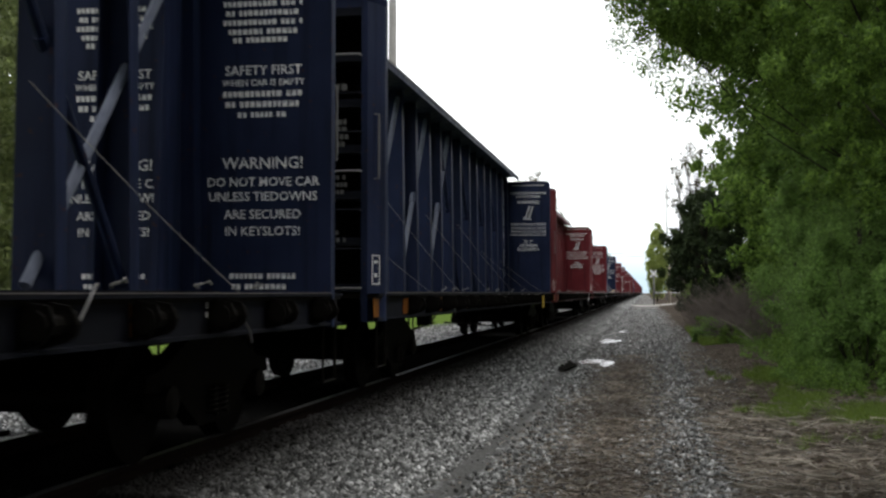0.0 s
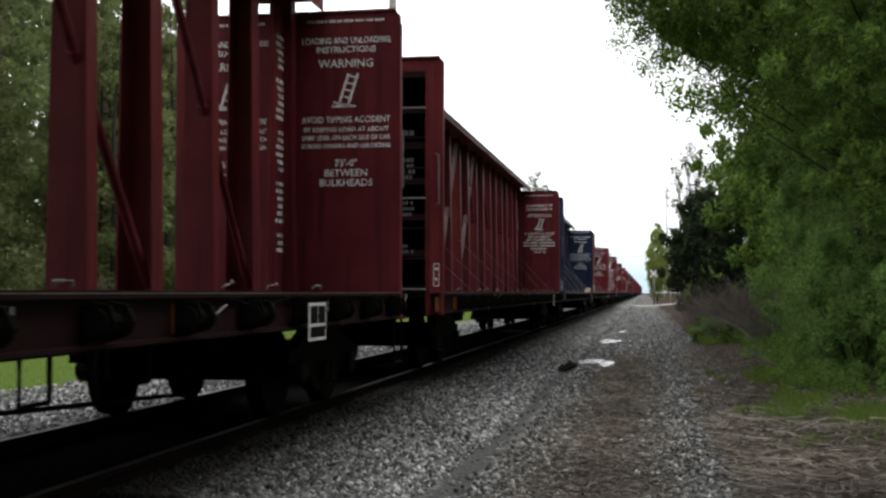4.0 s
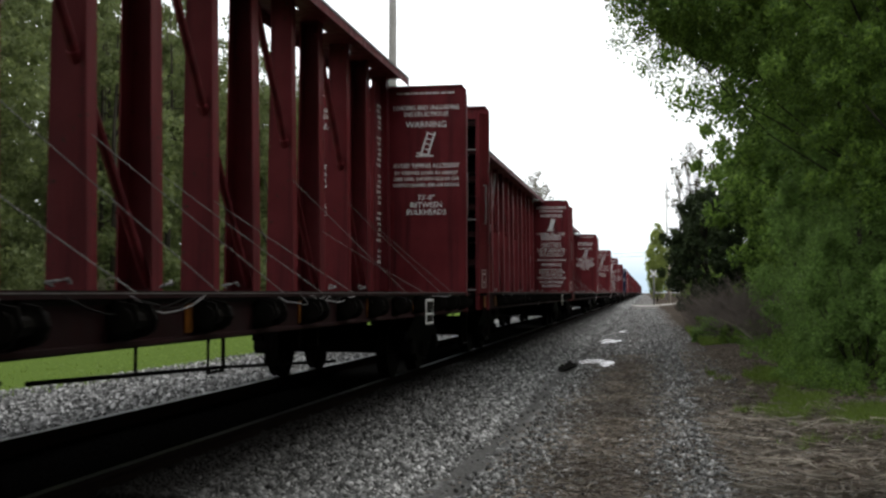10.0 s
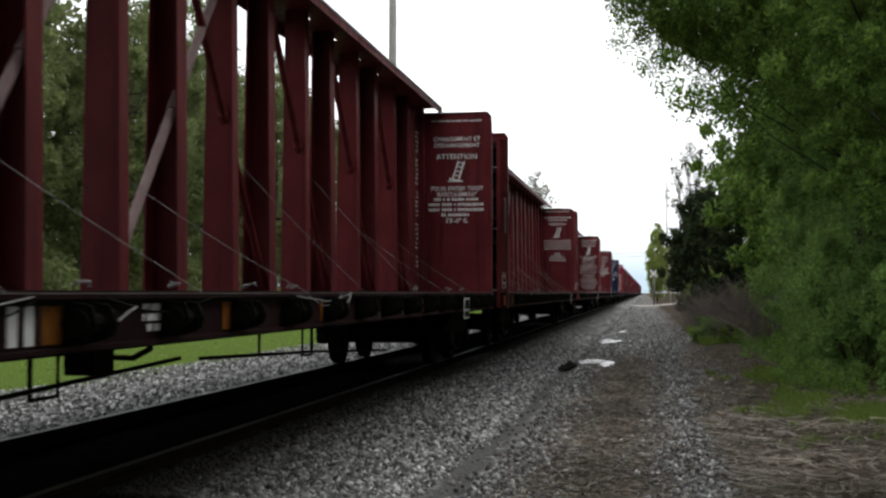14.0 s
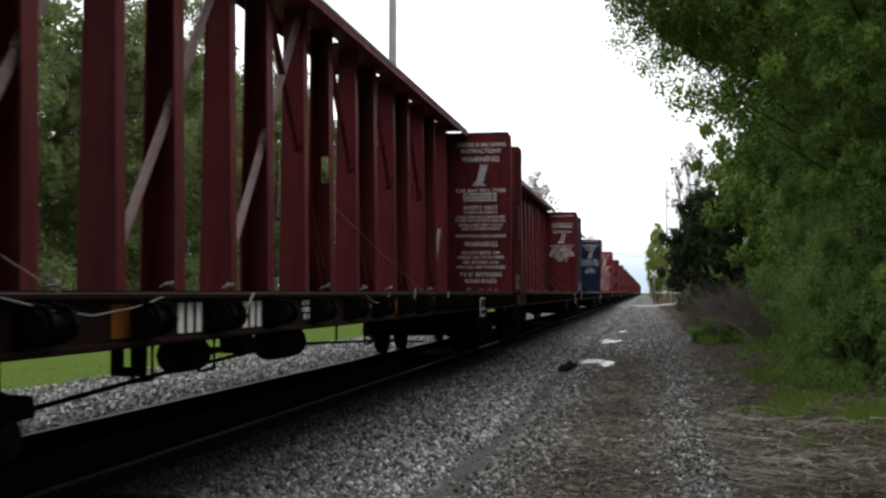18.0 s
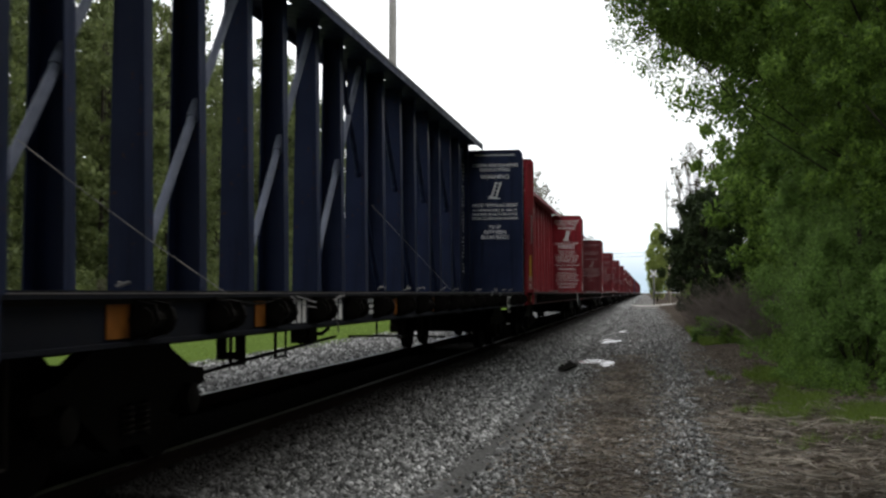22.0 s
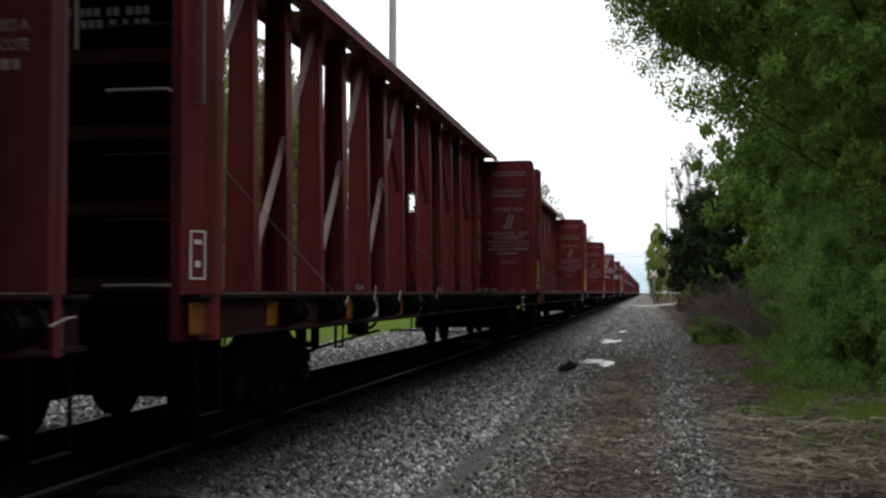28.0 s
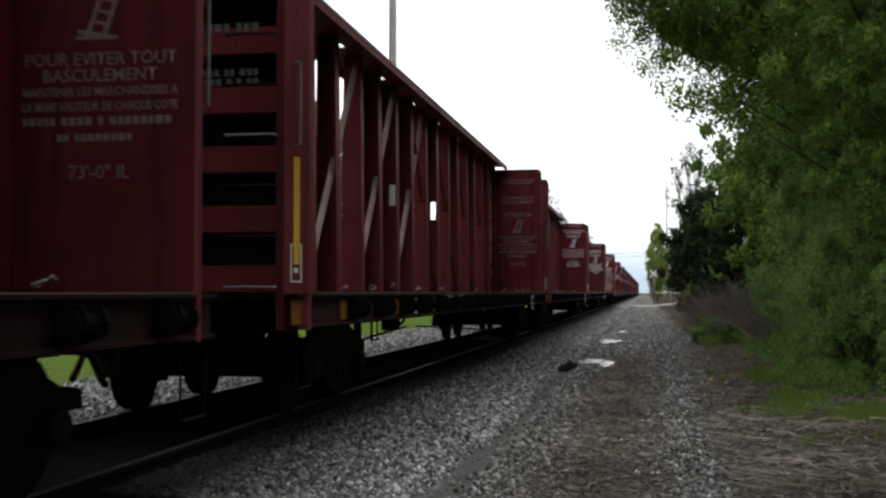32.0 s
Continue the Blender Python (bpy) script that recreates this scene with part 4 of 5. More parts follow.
def far_car(paint_name, passing):
    """Cars that stay far down the line: the same forms with fewer small parts."""
    col, words = COLOURS[paint_name]
    car = thing("centerbeam_flatcar", f"empty {words} centerbeam flatcar far down the line", "railcar", group="cars of the freight train")
    shared("deck", "deck", lambda bm: box(bm, -1, 1, -1, 1, 0, 1), STEEL, car, pose(0, 0, DECK))
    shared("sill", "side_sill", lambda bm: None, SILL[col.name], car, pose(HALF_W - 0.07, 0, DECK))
    shared("centre_sill", "centre_sill", lambda bm: None, STEEL, car, pose(0, 0, DECK))
    for s in (1, -1):
        bulkhead(car, s * INNER, s, col, "french", random.Random(1))
    posts_and_chord(car, col, ())
    for y in (-9.1, 9.1):
        WHEELS.append(truck(car, y))
    CARS.append((car, passing))


for j in range(14):
    far_car(("red", "dull", "blue", "red", "dull")[j % 5], 43.12 + 2.09 * j)


def plank():
    """A short stray board leaning on the deck of the third blue car to pass."""
    ob = thing("wooden_plank", "short pale wooden board leaning on a flatcar's deck edge", "plank")
    bm = bmesh.new()
    box(bm, -0.13, 0.13, -0.19, 0.19, 0, 0.04)
    bmesh.ops.bevel(bm, geom=bm.edges[:], offset=0.004, segments=1, affect="EDGES")
    part("board", bm, PALE_WOOD, ob, "", pose(0, 0, 0.03, 35, 8, -14))
    return ob


PALE_WOOD = rough_mat("pale_sawn_wood", (0.42, 0.33, 0.23), (0.28, 0.215, 0.15), 9, 0.85, 0, 0.3)
PLANK = (plank(), 9.485, 8.75)


# ---- plants ----
def leaf_cloud(rng, centres, radii, per, size, up=0.36, flat=1.0):
    """Corners of many small folded leaves strewn through clumps."""
    n = len(centres) * per
    c = np.repeat(np.asarray(centres, float), per, axis=0)
    r = np.repeat(np.asarray(radii, float), per)
    d = rng.normal(size=(n, 3))
    d /= np.linalg.norm(d, axis=1)[:, None] + 1e-9
    p = c + d * (r * rng.uniform(0.1, 1.0, n) ** 0.6)[:, None] * np.array([1, 1, flat])
    a = rng.normal(size=(n, 3))
    a /= np.linalg.norm(a, axis=1)[:, None]
    nrm = rng.normal(size=(n, 3)) * (1 - up) + np.array([0, 0, up])
    b = np.cross(nrm, a)
    b /= np.linalg.norm(b, axis=1)[:, None] + 1e-9
    a = np.cross(b, nrm)
    a /= np.linalg.norm(a, axis=1)[:, None] + 1e-9
    s = size * rng.uniform(0.6, 1.3, n)[:, None]
    return np.stack([p - a * s * 0.5, p + b * s * 0.28, p + a * s * 0.5, p - b * s * 0.28], axis=1)


def tree(name, label, x, y, height, crown_r, base, leaves, size, material, seed, trunk_r=0.16, clumps=120, lean=(0, 0), bark=None, limbs=9, category="tree", shape=1.0, puff=1.0, off=(0, 0)):
    """Tapered trunk with limbs and a ragged crown; lean shifts the crown sideways."""
    rng = np.random.default_rng(seed)
    z = ground_z(x, y) - 0.05
    root = thing(name, label, category, pose(x, y, z))
    bm = bmesh.new()
    top = Vector((lean[0], lean[1], height * 0.9))
    trunk_pts = [Vector((0, 0, 0)).lerp(top, k) + Vector((rng.normal() * 0.08, rng.normal() * 0.08, 0)) * (k > 0) for k in (0, 0.2, 0.4, 0.6, 0.8, 1)]
    tube(bm, trunk_pts, trunk_r, 9, trunk_r * 0.15)
    mid = Vector((lean[0] * 0.8 + off[0], lean[1] * 0.8 + off[1], (height + base) / 2))
    half = (height - base) / 2
    centres, radii = [], []
    for i in range(clumps):
        d = rng.normal(size=3)
        d /= np.linalg.norm(d)
        rr = rng.uniform(0.35, 1.0) ** 0.5
        taper = 1.0 - shape * 0.35 * max(0.0, d[2])
        w = 1 + 0.25 * math.sin(3 * d[0] + 5 * d[1] + seed)
        centres.append((mid.x + d[0] * crown_r * rr * taper * w, mid.y + d[1] * crown_r * rr * taper * w, mid.z + d[2] * half * rr))
        radii.append(puff * crown_r * (rng.uniform(0.09, 0.20) if clumps < 400 else rng.uniform(0.045, 0.09)))
    for i in range(limbs):
        k = rng.uniform(0.2, 0.85)
        a = Vector((0, 0, 0)).lerp(top, k)
        b = Vector(centres[rng.integers(len(centres))])
        if b.z < a.z - 1:
            b.z = a.z + 0.5
        m1 = a.lerp(b, 0.5) + Vector((0, 0, -0.1 * (b - a).length))
        tube(bm, [a, m1, b], trunk_r * 0.42 * (1 - 0.6 * k), 6, 0.01)
    part("trunk", bm, bark or BARK, root, soft=True)
    per = max(1, leaves // clumps)
    me = bulk_mesh("crown", leaf_cloud(rng, centres, radii, per, size), 4, material)
    part("crown", me, material, root)
    return root


def bush(name, label, x, y, height, r, leaves, size, material, seed, category="bush"):
    rng = np.random.default_rng(seed)
    root = thing(name, label, category, pose(x, y, ground_z(x, y) - 0.03))
    bm = bmesh.new()
    centres, radii = [], []
    for i in range(26):
        a, q = rng.uniform(0, 2 * math.pi), rng.uniform(0.1, 1) ** 0.6
        h = height * rng.uniform(0.25, 1.0) * (1 - 0.45 * q * q)
        p = Vector((math.cos(a) * r * q, math.sin(a) * r * q, h))
        centres.append(p)
        radii.append(min(r, height) * rng.uniform(0.2, 0.38))
        if i < 14:
            tube(bm, [(p.x * 0.2, p.y * 0.2, 0), (p.x * 0.6, p.y * 0.6, h * 0.55), p], 0.018, 5, 0.004)
    for i in range(16):
        a, q = rng.uniform(0, 2 * math.pi), rng.uniform(0.3, 1.0)
        centres.append(Vector((math.cos(a) * r * q, math.sin(a) * r * q, height * rng.uniform(0.04, 0.25))))
        radii.append(min(r, height) * rng.uniform(0.12, 0.26))
    tagged(part("brushwood", bm, BARK, root, soft=True), kind="stuff")
    part("leaves", bulk_mesh("leaves", leaf_cloud(rng, centres, radii, leaves // 26, size), 4, material), material, root)
    return root


def build_right_side():
    """The wooded edge of the path, from behind the camera to far along the line."""
    over = "broadleaf tree with fresh green leaves hanging over the path"
    tall = "tall broadleaf tree with dense green leaves"
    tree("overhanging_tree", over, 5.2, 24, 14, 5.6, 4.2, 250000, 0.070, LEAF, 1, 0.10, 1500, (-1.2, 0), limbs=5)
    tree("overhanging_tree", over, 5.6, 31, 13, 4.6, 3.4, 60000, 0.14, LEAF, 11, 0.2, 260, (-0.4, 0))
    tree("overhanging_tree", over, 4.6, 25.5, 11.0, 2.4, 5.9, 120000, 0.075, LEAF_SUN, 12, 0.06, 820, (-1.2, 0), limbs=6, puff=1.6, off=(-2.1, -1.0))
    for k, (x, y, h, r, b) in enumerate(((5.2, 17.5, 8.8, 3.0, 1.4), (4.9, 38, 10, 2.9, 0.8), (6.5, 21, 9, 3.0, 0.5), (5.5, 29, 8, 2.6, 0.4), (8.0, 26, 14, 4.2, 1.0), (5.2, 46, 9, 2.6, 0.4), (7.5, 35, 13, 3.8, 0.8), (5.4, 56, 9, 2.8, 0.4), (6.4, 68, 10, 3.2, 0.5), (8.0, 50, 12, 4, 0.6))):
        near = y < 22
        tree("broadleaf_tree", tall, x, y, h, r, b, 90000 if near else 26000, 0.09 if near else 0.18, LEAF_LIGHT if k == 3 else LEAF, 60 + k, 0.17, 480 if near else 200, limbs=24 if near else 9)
    # Trees closing the wood's edge, mostly unseen, added to keep skylight off the train.
    for k, (x, y, h, r) in enumerate(((6.5, 8.0, 12, 3.6), (8.0, 1.0, 13, 4.2), (7.0, -7.0, 12, 4.0), (8.0, -16.0, 13, 4.5), (7.5, -27.0, 12, 4.5), (12, 12, 15, 5), (13, -3, 15, 5), (13, 24, 15, 5), (12, 40, 14, 5), (12, 58, 14, 5))):
        tree("woodland_tree", "woodland tree added beside the path to block skylight", x, y, h, r, 0.8, 5000, 0.48, LEAF, 80 + k, 0.2, 150)
    # Tall trees beside and behind the camera, out of view, added as light blockers.
    for k, (x, y, h, r) in enumerate(((8.2, 4.5, 15, 4.6), (4.8, -5.0, 18, 5.8), (5.0, -15.0, 17, 5.8), (5.5, -26, 17, 6))):
        tree("overhanging_tree", "tall leafy tree added out of view to block skylight", x, y, h, r, 6.0, 6000, 0.55, LEAF, 120 + k, 0.28, 190, (-2.2, 0))
    tree("cedar", "dark dense evergreen cedar beside the path", 2.25, 46, 5.6, 1.65, 0.4, 42000, 0.12, LEAF_DARK, 5, 0.12, 260, shape=1.6)
    tree("budding_tree", "thin tree with few opening buds", 2.3, 56, 8.6, 1.5, 4.4, 4200, 0.10, LEAF_BUD, 6, 0.1, 130, limbs=90)
    tree("young_tree", "light green young tree by the path", 1.75, 190, 12.6, 1.75, 0.3, 22000, 0.26, LEAF_YOUNG, 7, 0.12, 390, puff=1.5)
    for k, (x, y, h, r) in enumerate(((4.9, 105, 9, 2.2), (5.6, 125, 9, 2.6), (6.5, 150, 10, 2.6), (6.5, 185, 11, 3.5), (6, 240, 12, 5), (7, 320, 14, 6))):
        tree("roadside_tree", "green tree far along the path", x, y, h, r, 0.3, 8000, 0.36, LEAF_FAR, 100 + k, 0.15, 240)
    leafy = "leafy green bush at the edge of the path"
    for k, (x, y, h, r, m, n) in enumerate(((3.3, 19.0, 2.6, 0.95, LEAF_LIGHT, 9000), (3.55, 16.4, 2.1, 0.7, LEAF_LIGHT, 9000), (4.0, 22.5, 3.6, 1.3, LEAF_LIGHT, 9000), (3.9, 26, 3.0, 1.2, LEAF_LIGHT, 8000), (4.3, 30, 4.2, 1.5, LEAF_LIGHT, 9000), (4.6, 18, 4.6, 1.5, LEAF_LIGHT, 12000), (1.95, 36, 0.8, 0.55, LEAF_LIGHT, 3000), (4.6, 38, 3.4, 1.4, LEAF_LIGHT, 8000), (4.1, 33.5, 3.2, 1.1, LEAF_LIGHT, 8000), (1.8, 37, 0.75, 0.4, LEAF, 2400), (2.3, 33.5, 0.5, 0.35, LEAF, 2000), (3.1, 21.5, 1.2, 0.5, LEAF_LIGHT, 3000))):
        bush("bush", leafy, x, y, h, r, n, 0.07, m, 20 + k)


def build_far_thicket():
    """Low green growth under the trees along the path."""
    for k, (x, y, h, r) in enumerate(((5.0, 42, 3.2, 1.4), (5.0, 50, 3.4, 1.7), (4.4, 58, 3.2, 1.7), (4.8, 67, 3.4, 1.9), (4.8, 78, 3.6, 2.0), (5.0, 92, 3.6, 2.1), (5.2, 110, 3.8, 2.2), (3.4, 52, 1.8, 1.0))):
        bush("bush", "low leafy bush under the trees along the path", x, y, h, r, 5200, 0.13, LEAF, 230 + k)
    root = thing("fallen_branch", "pale dead branch leaning out of the brush", "branch", pose(2.05, 28.4, 0.2))
    bm = bmesh.new()
    tube(bm, [(-0.35, 0, 0.72), (0.05, 0.1, 0.55), (0.4, 0.1, 0.25), (0.55, 0, -0.02)], 0.012, 6, 0.022)
    part("limb", bm, PALE_BARK, root, soft=True)
    bm = bmesh.new()
    tube(bm, [(0.05, 0.1, 0.55), (-0.1, 0.15, 0.8), (-0.15, 0.2, 0.95)], 0.008, 5, 0.004)
    part("twig", bm, PALE_BARK, root, soft=True)


build_far_thicket()


def twig_brush(x, y, height, r, n, seed):
    """A tangle of thin bare stems."""
    rng = random.Random(seed)
    root = thing("bare_brush", "tangled leafless brown brush beside the path", "brush", pose(x, y, ground_z(x, y) - 0.03))
    bm = bmesh.new()
    for i in range(n):
        a, q = rng.uniform(0, 6.283), rng.random() ** 0.6 * r
        p = Vector((math.cos(a) * q * 0.7, math.sin(a) * q * 0.7, 0))
        d = Vector((rng.gauss(0, 0.5), rng.gauss(0, 0.5), rng.uniform(0.5, 1.0))).normalized()
        ln = height * rng.uniform(0.5, 1.05)
        m1 = p + d * ln * 0.55
        e = m1 + (d + Vector((rng.gauss(0, 0.35), rng.gauss(0, 0.35), -0.35))) * ln * 0.5
        tube(bm, [p, m1, e], 0.007, 3, 0.003)
    tagged(part("brushwood", bm, TWIG, root), kind="stuff")


TWIG = rough_mat("bare_twigs", (0.12, 0.098, 0.088), (0.22, 0.185, 0.165), 15, 0.9, 0, 0.3)
build_right_side()
for k, (x, y, h, r, n) in enumerate(((2.7, 38, 2.3, 1.1, 900), (3.2, 35, 2.2, 1.0, 700), (2.4, 41, 2.0, 0.9, 600), (3.3, 31, 1.6, 0.8, 450), (2.6, 34, 1.3, 0.7, 250))):
    twig_brush(x, y, h, r, n, 300 + k)


def build_left_side():
    rng = random.Random(9)
    spots = []
    for k in range(34):
        y = 22 + k * 3.1
        x = -30 - rng.uniform(-3, 9) - (3 if k % 2 else 0)
        spots.append((x, y, (0.60 + rng.uniform(-0.06, 0.08)) * -x + 1.5))
    spots += [(-14.0, 150, 17.4), (-15.2, 158, 16), (-15, 215, 16), (-16, 226, 15.5), (-16, 330, 18), (-15, 480, 17), (-17, 520, 19)]
    for k, (x, y, h) in enumerate(spots):
        far = y >= 140
        tree("woodland_tree", "tall bare grey tree with opening buds far along the line" if far else "tall woodland tree with spring leaves behind the lawn", x, y, h, h * 0.2 + 0.4, 1.2, 16000 if far else 9500, 0.16 if far else 0.34, LEAF_BUD if far else LEAF_FAR, 140 + k, 0.22, 300 if far else 130, limbs=60 if far else 9, bark=TWIG if far else None)
    # Unseen crowns behind the camera, added to shade the near bulkheads.
    for k, (x, y, h) in enumerate(((-10.6, -1, 17), (-10.6, -11, 18), (-10.6, -22, 18), (-11, -34, 18), (-20, -12, 18), (-6, -48, 17), (0, -52, 17), (-12, -50, 18))):
        tree("woodland_tree", "tall tree added out of view to shade the near cars", x, y, h, 6.0, 6.5, 6000, 0.85, LEAF_FAR, 190 + k, 0.25, 140)
    for k in range(16):
        bush("undergrowth", "low green undergrowth at the edge of the wood", -27 - rng.uniform(0, 3), 24 + k * 6, rng.uniform(2, 4), 2.4, 2600, 0.3, LEAF_FAR, 200 + k)
    bush("pale_shrub", "small pale yellow-green shrub at the edge of the wood", -24.2, 50, 2.0, 0.6, 2600, 0.12, LEAF_BUD, 260, "shrub")


def woodland():
    """The depth of the wood behind its first trees."""
    rng = np.random.default_rng(77)
    n = 900
    y = rng.uniform(15, 128, n)
    x = -rng.uniform(40, 56, n)
    z = rng.uniform(0.0, 1.0, n) * (0.56 * -x) * (0.85 + 0.15 * np.sin(y * 0.35)) + 1
    me = bulk_mesh("woodland", leaf_cloud(rng, np.stack([x, y, z], axis=1), rng.uniform(1.5, 2.8, n), 60, 1.0), 4, LEAF_FAR)
    tagged(new("woodland", me), "dense green wood beyond the lawn", "woodland", kind="stuff")


woodland()
build_left_side()


def build_pole():
    p = thing("utility_pole", "tall grey wooden utility pole beyond the track", "utility pole", pose(-13.1, 60, 0))
    bm = bmesh.new()
    tube(bm, [(0, 0, 0), (0, 0, 11), (0, 0, 22)], 0.25, 12, 0.19)
    part("shaft", bm, POLE, p, soft=True)


def build_crossing():
    """The road crossing far down the line: pole, signal with its lowered arm, a strip of pale road."""
    p = thing("utility_pole", "grey wooden utility pole beyond the far crossing", "utility pole", pose(3.45, 200, ground_z(3.45, 200)))
    bm = bmesh.new()
    tube(bm, [(0, 0, 0), (0, 0, 10), (0, 0, 20.3)], 0.17, 10, 0.11)
    part("shaft", bm, POLE, p, soft=True)
    for z in (8.6, 8.0):
        wire = thing("overhead_wire", "thin dark overhead wire crossing above the line", "wire")
        bm = bmesh.new()
        tube(bm, [(-14 + 1.745 * k, 200, z - 0.5 * math.sin(math.pi * k / 10)) for k in range(11)], 0.022, 5)
        part("strand", bm, STEEL, wire)
    p = thing("wooden_post", "pale weathered wooden post at the far crossing", "post", pose(2.62, 138, ground_z(2.62, 138)))
    bm = bmesh.new()
    tube(bm, [(0, 0, -0.2), (0, 0, 2), (0, 0, 4.35)], 0.17, 10, 0.14)
    part("shaft", bm, PALE_BARK, p, soft=True)
    g = thing("crossing_signal", "white railway crossing signal with its arm lowered", "crossing signal", pose(0.92, 150, ground_z(0.92, 150)))
    bm = bmesh.new()
    tube(bm, [(0, 0, 0), (0, 0, 4.4)], 0.09, 8)
    part("post", bm, GALV, g, soft=True)
    for a in (45, -45):
        bm = bmesh.new()
        box(bm, -0.62, 0.62, -0.02, 0.02, -0.11, 0.11)
        part("crossbuck_board", bm, WHITE, g, "white crossbuck board", pose(0, -0.11 if a > 0 else -0.16, 3.9, 0, a, 0))
    bm = bmesh.new()
    box(bm, 0, 3.1, -0.03, 0.03, -0.06, 0.06)
    part("gate_arm", bm, WHITE, g, "lowered white gate arm", pose(0.1, 0.12, 1.5))
    bm = bmesh.new()
    outline = [(-2.4, -0.1), (12, -0.1), (12, 0.95), (4, 0.42), (2.2, 0.22), (0.6, 0.05), (-2.4, 0.05)]
    prism(bm, outline, "y", 128, 139)
    for v in bm.verts:
        if v.co.y < 129:
            v.co.z -= 0.14
    tagged(new("road", mesh_of("road", bm, CONCRETE)), "pale road crossing the path far away", "road", kind="structure")


CONCRETE = rough_mat("pale_worn_road", (0.42, 0.40, 0.36), (0.30, 0.285, 0.26), 3, 0.9, 0, 0.2)
build_crossing()
build_pole()


# ---- loose stones, litter, grass, puddles ----
PUDDLES = ((-1.18, 26.4, 0.50, 1.6), (-0.84, 25.9, 0.36, 2.0), (-1.12, 37.2, 0.66, 2.8), (-0.9, 47, 0.3, 1.6), (-1.62, 24.4, 0.30, 2.6), (-1.36, 26.2, 0.26, 1.4))


def shore(c, d, seed):
    """How far the water reaches in a direction, against the puddle's mean radius."""
    return 1 + 0.55 * noise.noise(Vector((1.6 * c + 9 * seed, 1.6 * d, 1))) + 0.4 * noise.noise(Vector((5 * c, 5 * d + 7 * seed, 2)))


def in_puddle(x, y):
    for k, (a, b, w, l) in enumerate(PUDDLES):
        u, v = 2 * (x - a) / w, 2 * (y - b) / l
        q = math.hypot(u, v)
        if q < 0.01 or (q < 2 and q < shore(u / q, v / q, k) * 0.97):
            return True
    return False


def stones(name, label, count, xr, yr, sizes, seed, keep=None):
    rng = np.random.default_rng(seed)
    x = rng.uniform(*xr, count)
    y = yr[0] + (yr[1] - yr[0]) * rng.uniform(0, 1, count) ** 2.6
    if keep:
        ok = np.array([keep(a, b) for a, b in zip(x, y)])
        x, y = x[ok], y[ok]
    dry = np.array([not any(in_puddle(a, b + c) for c in (0, 0.35, 0.7, 1.0)) for a, b in zip(x, y)])
    x, y = x[dry], y[dry]
    n = len(x)
    z = np.array([ground_z(a, b) for a, b in zip(x, y)])
    cube = np.array([(-1, -1, -1), (1, -1, -1), (1, 1, -1), (-1, 1, -1), (-1, -1, 1), (1, -1, 1), (1, 1, 1), (-1, 1, 1)], float) * 0.5
    v = cube[None] * rng.uniform(0.45, 1.15, (n, 8, 1)) + rng.normal(0, 0.08, (n, 8, 3))
    v *= (rng.uniform(*sizes, n)[:, None, None]) * rng.uniform(0.6, 1.2, (n, 1, 3))
    q = rng.normal(size=(n, 4))
    q /= np.linalg.norm(q, axis=1)[:, None]
    w, i, j, k = q.T
    R = np.stack([1 - 2 * (j * j + k * k), 2 * (i * j - k * w), 2 * (i * k + j * w), 2 * (i * j + k * w), 1 - 2 * (i * i + k * k), 2 * (j * k - i * w), 2 * (i * k - j * w), 2 * (j * k + i * w), 1 - 2 * (i * i + j * j)], axis=1).reshape(n, 3, 3)
    v = np.einsum("nab,nvb->nva", R, v) + np.stack([x, y, z + 0.008], axis=1)[:, None, :]
    faces = np.array(((0, 3, 2, 1), (4, 5, 6, 7), (0, 1, 5, 4), (1, 2, 6, 5), (2, 3, 7, 6), (3, 0, 4, 7)))
    f = (faces[None] + 8 * np.arange(n)[:, None, None]).reshape(-1)
    me = bpy.data.meshes.new(name)
    me.vertices.add(n * 8)
    me.vertices.foreach_set("co", v.astype(np.float32).ravel())
    me.loops.add(len(f))
    me.loops.foreach_set("vertex_index", f.astype(np.int32))
    me.polygons.add(len(f) // 4)
    me.polygons.foreach_set("loop_start", np.arange(0, len(f), 4, dtype=np.int32))
    me.update(calc_edges=True)
    me.materials.append(STONE)
    tagged(new(name, me), label, "gravel", kind="stuff")


def blades(name, label, category, material, count, spot, size, seed, tilt):
    """Thin blades, straws or dead leaves strewn by spot(rng), which gives x, y."""
    rng = np.random.default_rng(seed)
    quads = np.empty((count, 4, 3))
    for c in range(count):
        x, y = spot(rng)
        while in_puddle(x, y):
            x, y = spot(rng)
        z = ground_z(x, y)
        ln, wd = size[0] * rng.uniform(0.5, 1.3), size[1] * rng.uniform(0.6, 1.3)
        az = rng.uniform(0, 6.283)
        el = rng.normal(tilt, 0.22 if tilt > 0.4 else 0.08)
        d = np.array([math.cos(az) * math.cos(el), math.sin(az) * math.cos(el), math.sin(el)])
        roll = rng.uniform(0.4, 2.7) if tilt < 0.4 else rng.normal(0, 0.35)
        sd = np.array([-math.sin(az) * math.cos(roll), math.cos(az) * math.cos(roll), math.sin(roll)]) * wd / 2
        p = np.array([x, y, z + (0.022 if tilt < 0.4 else 0.0) + abs(rng.normal(0, 0.016))])
        tip = 0.15 if tilt > 0.4 else 0.8
        quads[c] = (p - sd, p + sd, p + d * ln + sd * tip, p + d * ln - sd * tip)
    tagged(new(name, bulk_mesh(name, quads, 4, material)), label, category, kind="stuff")


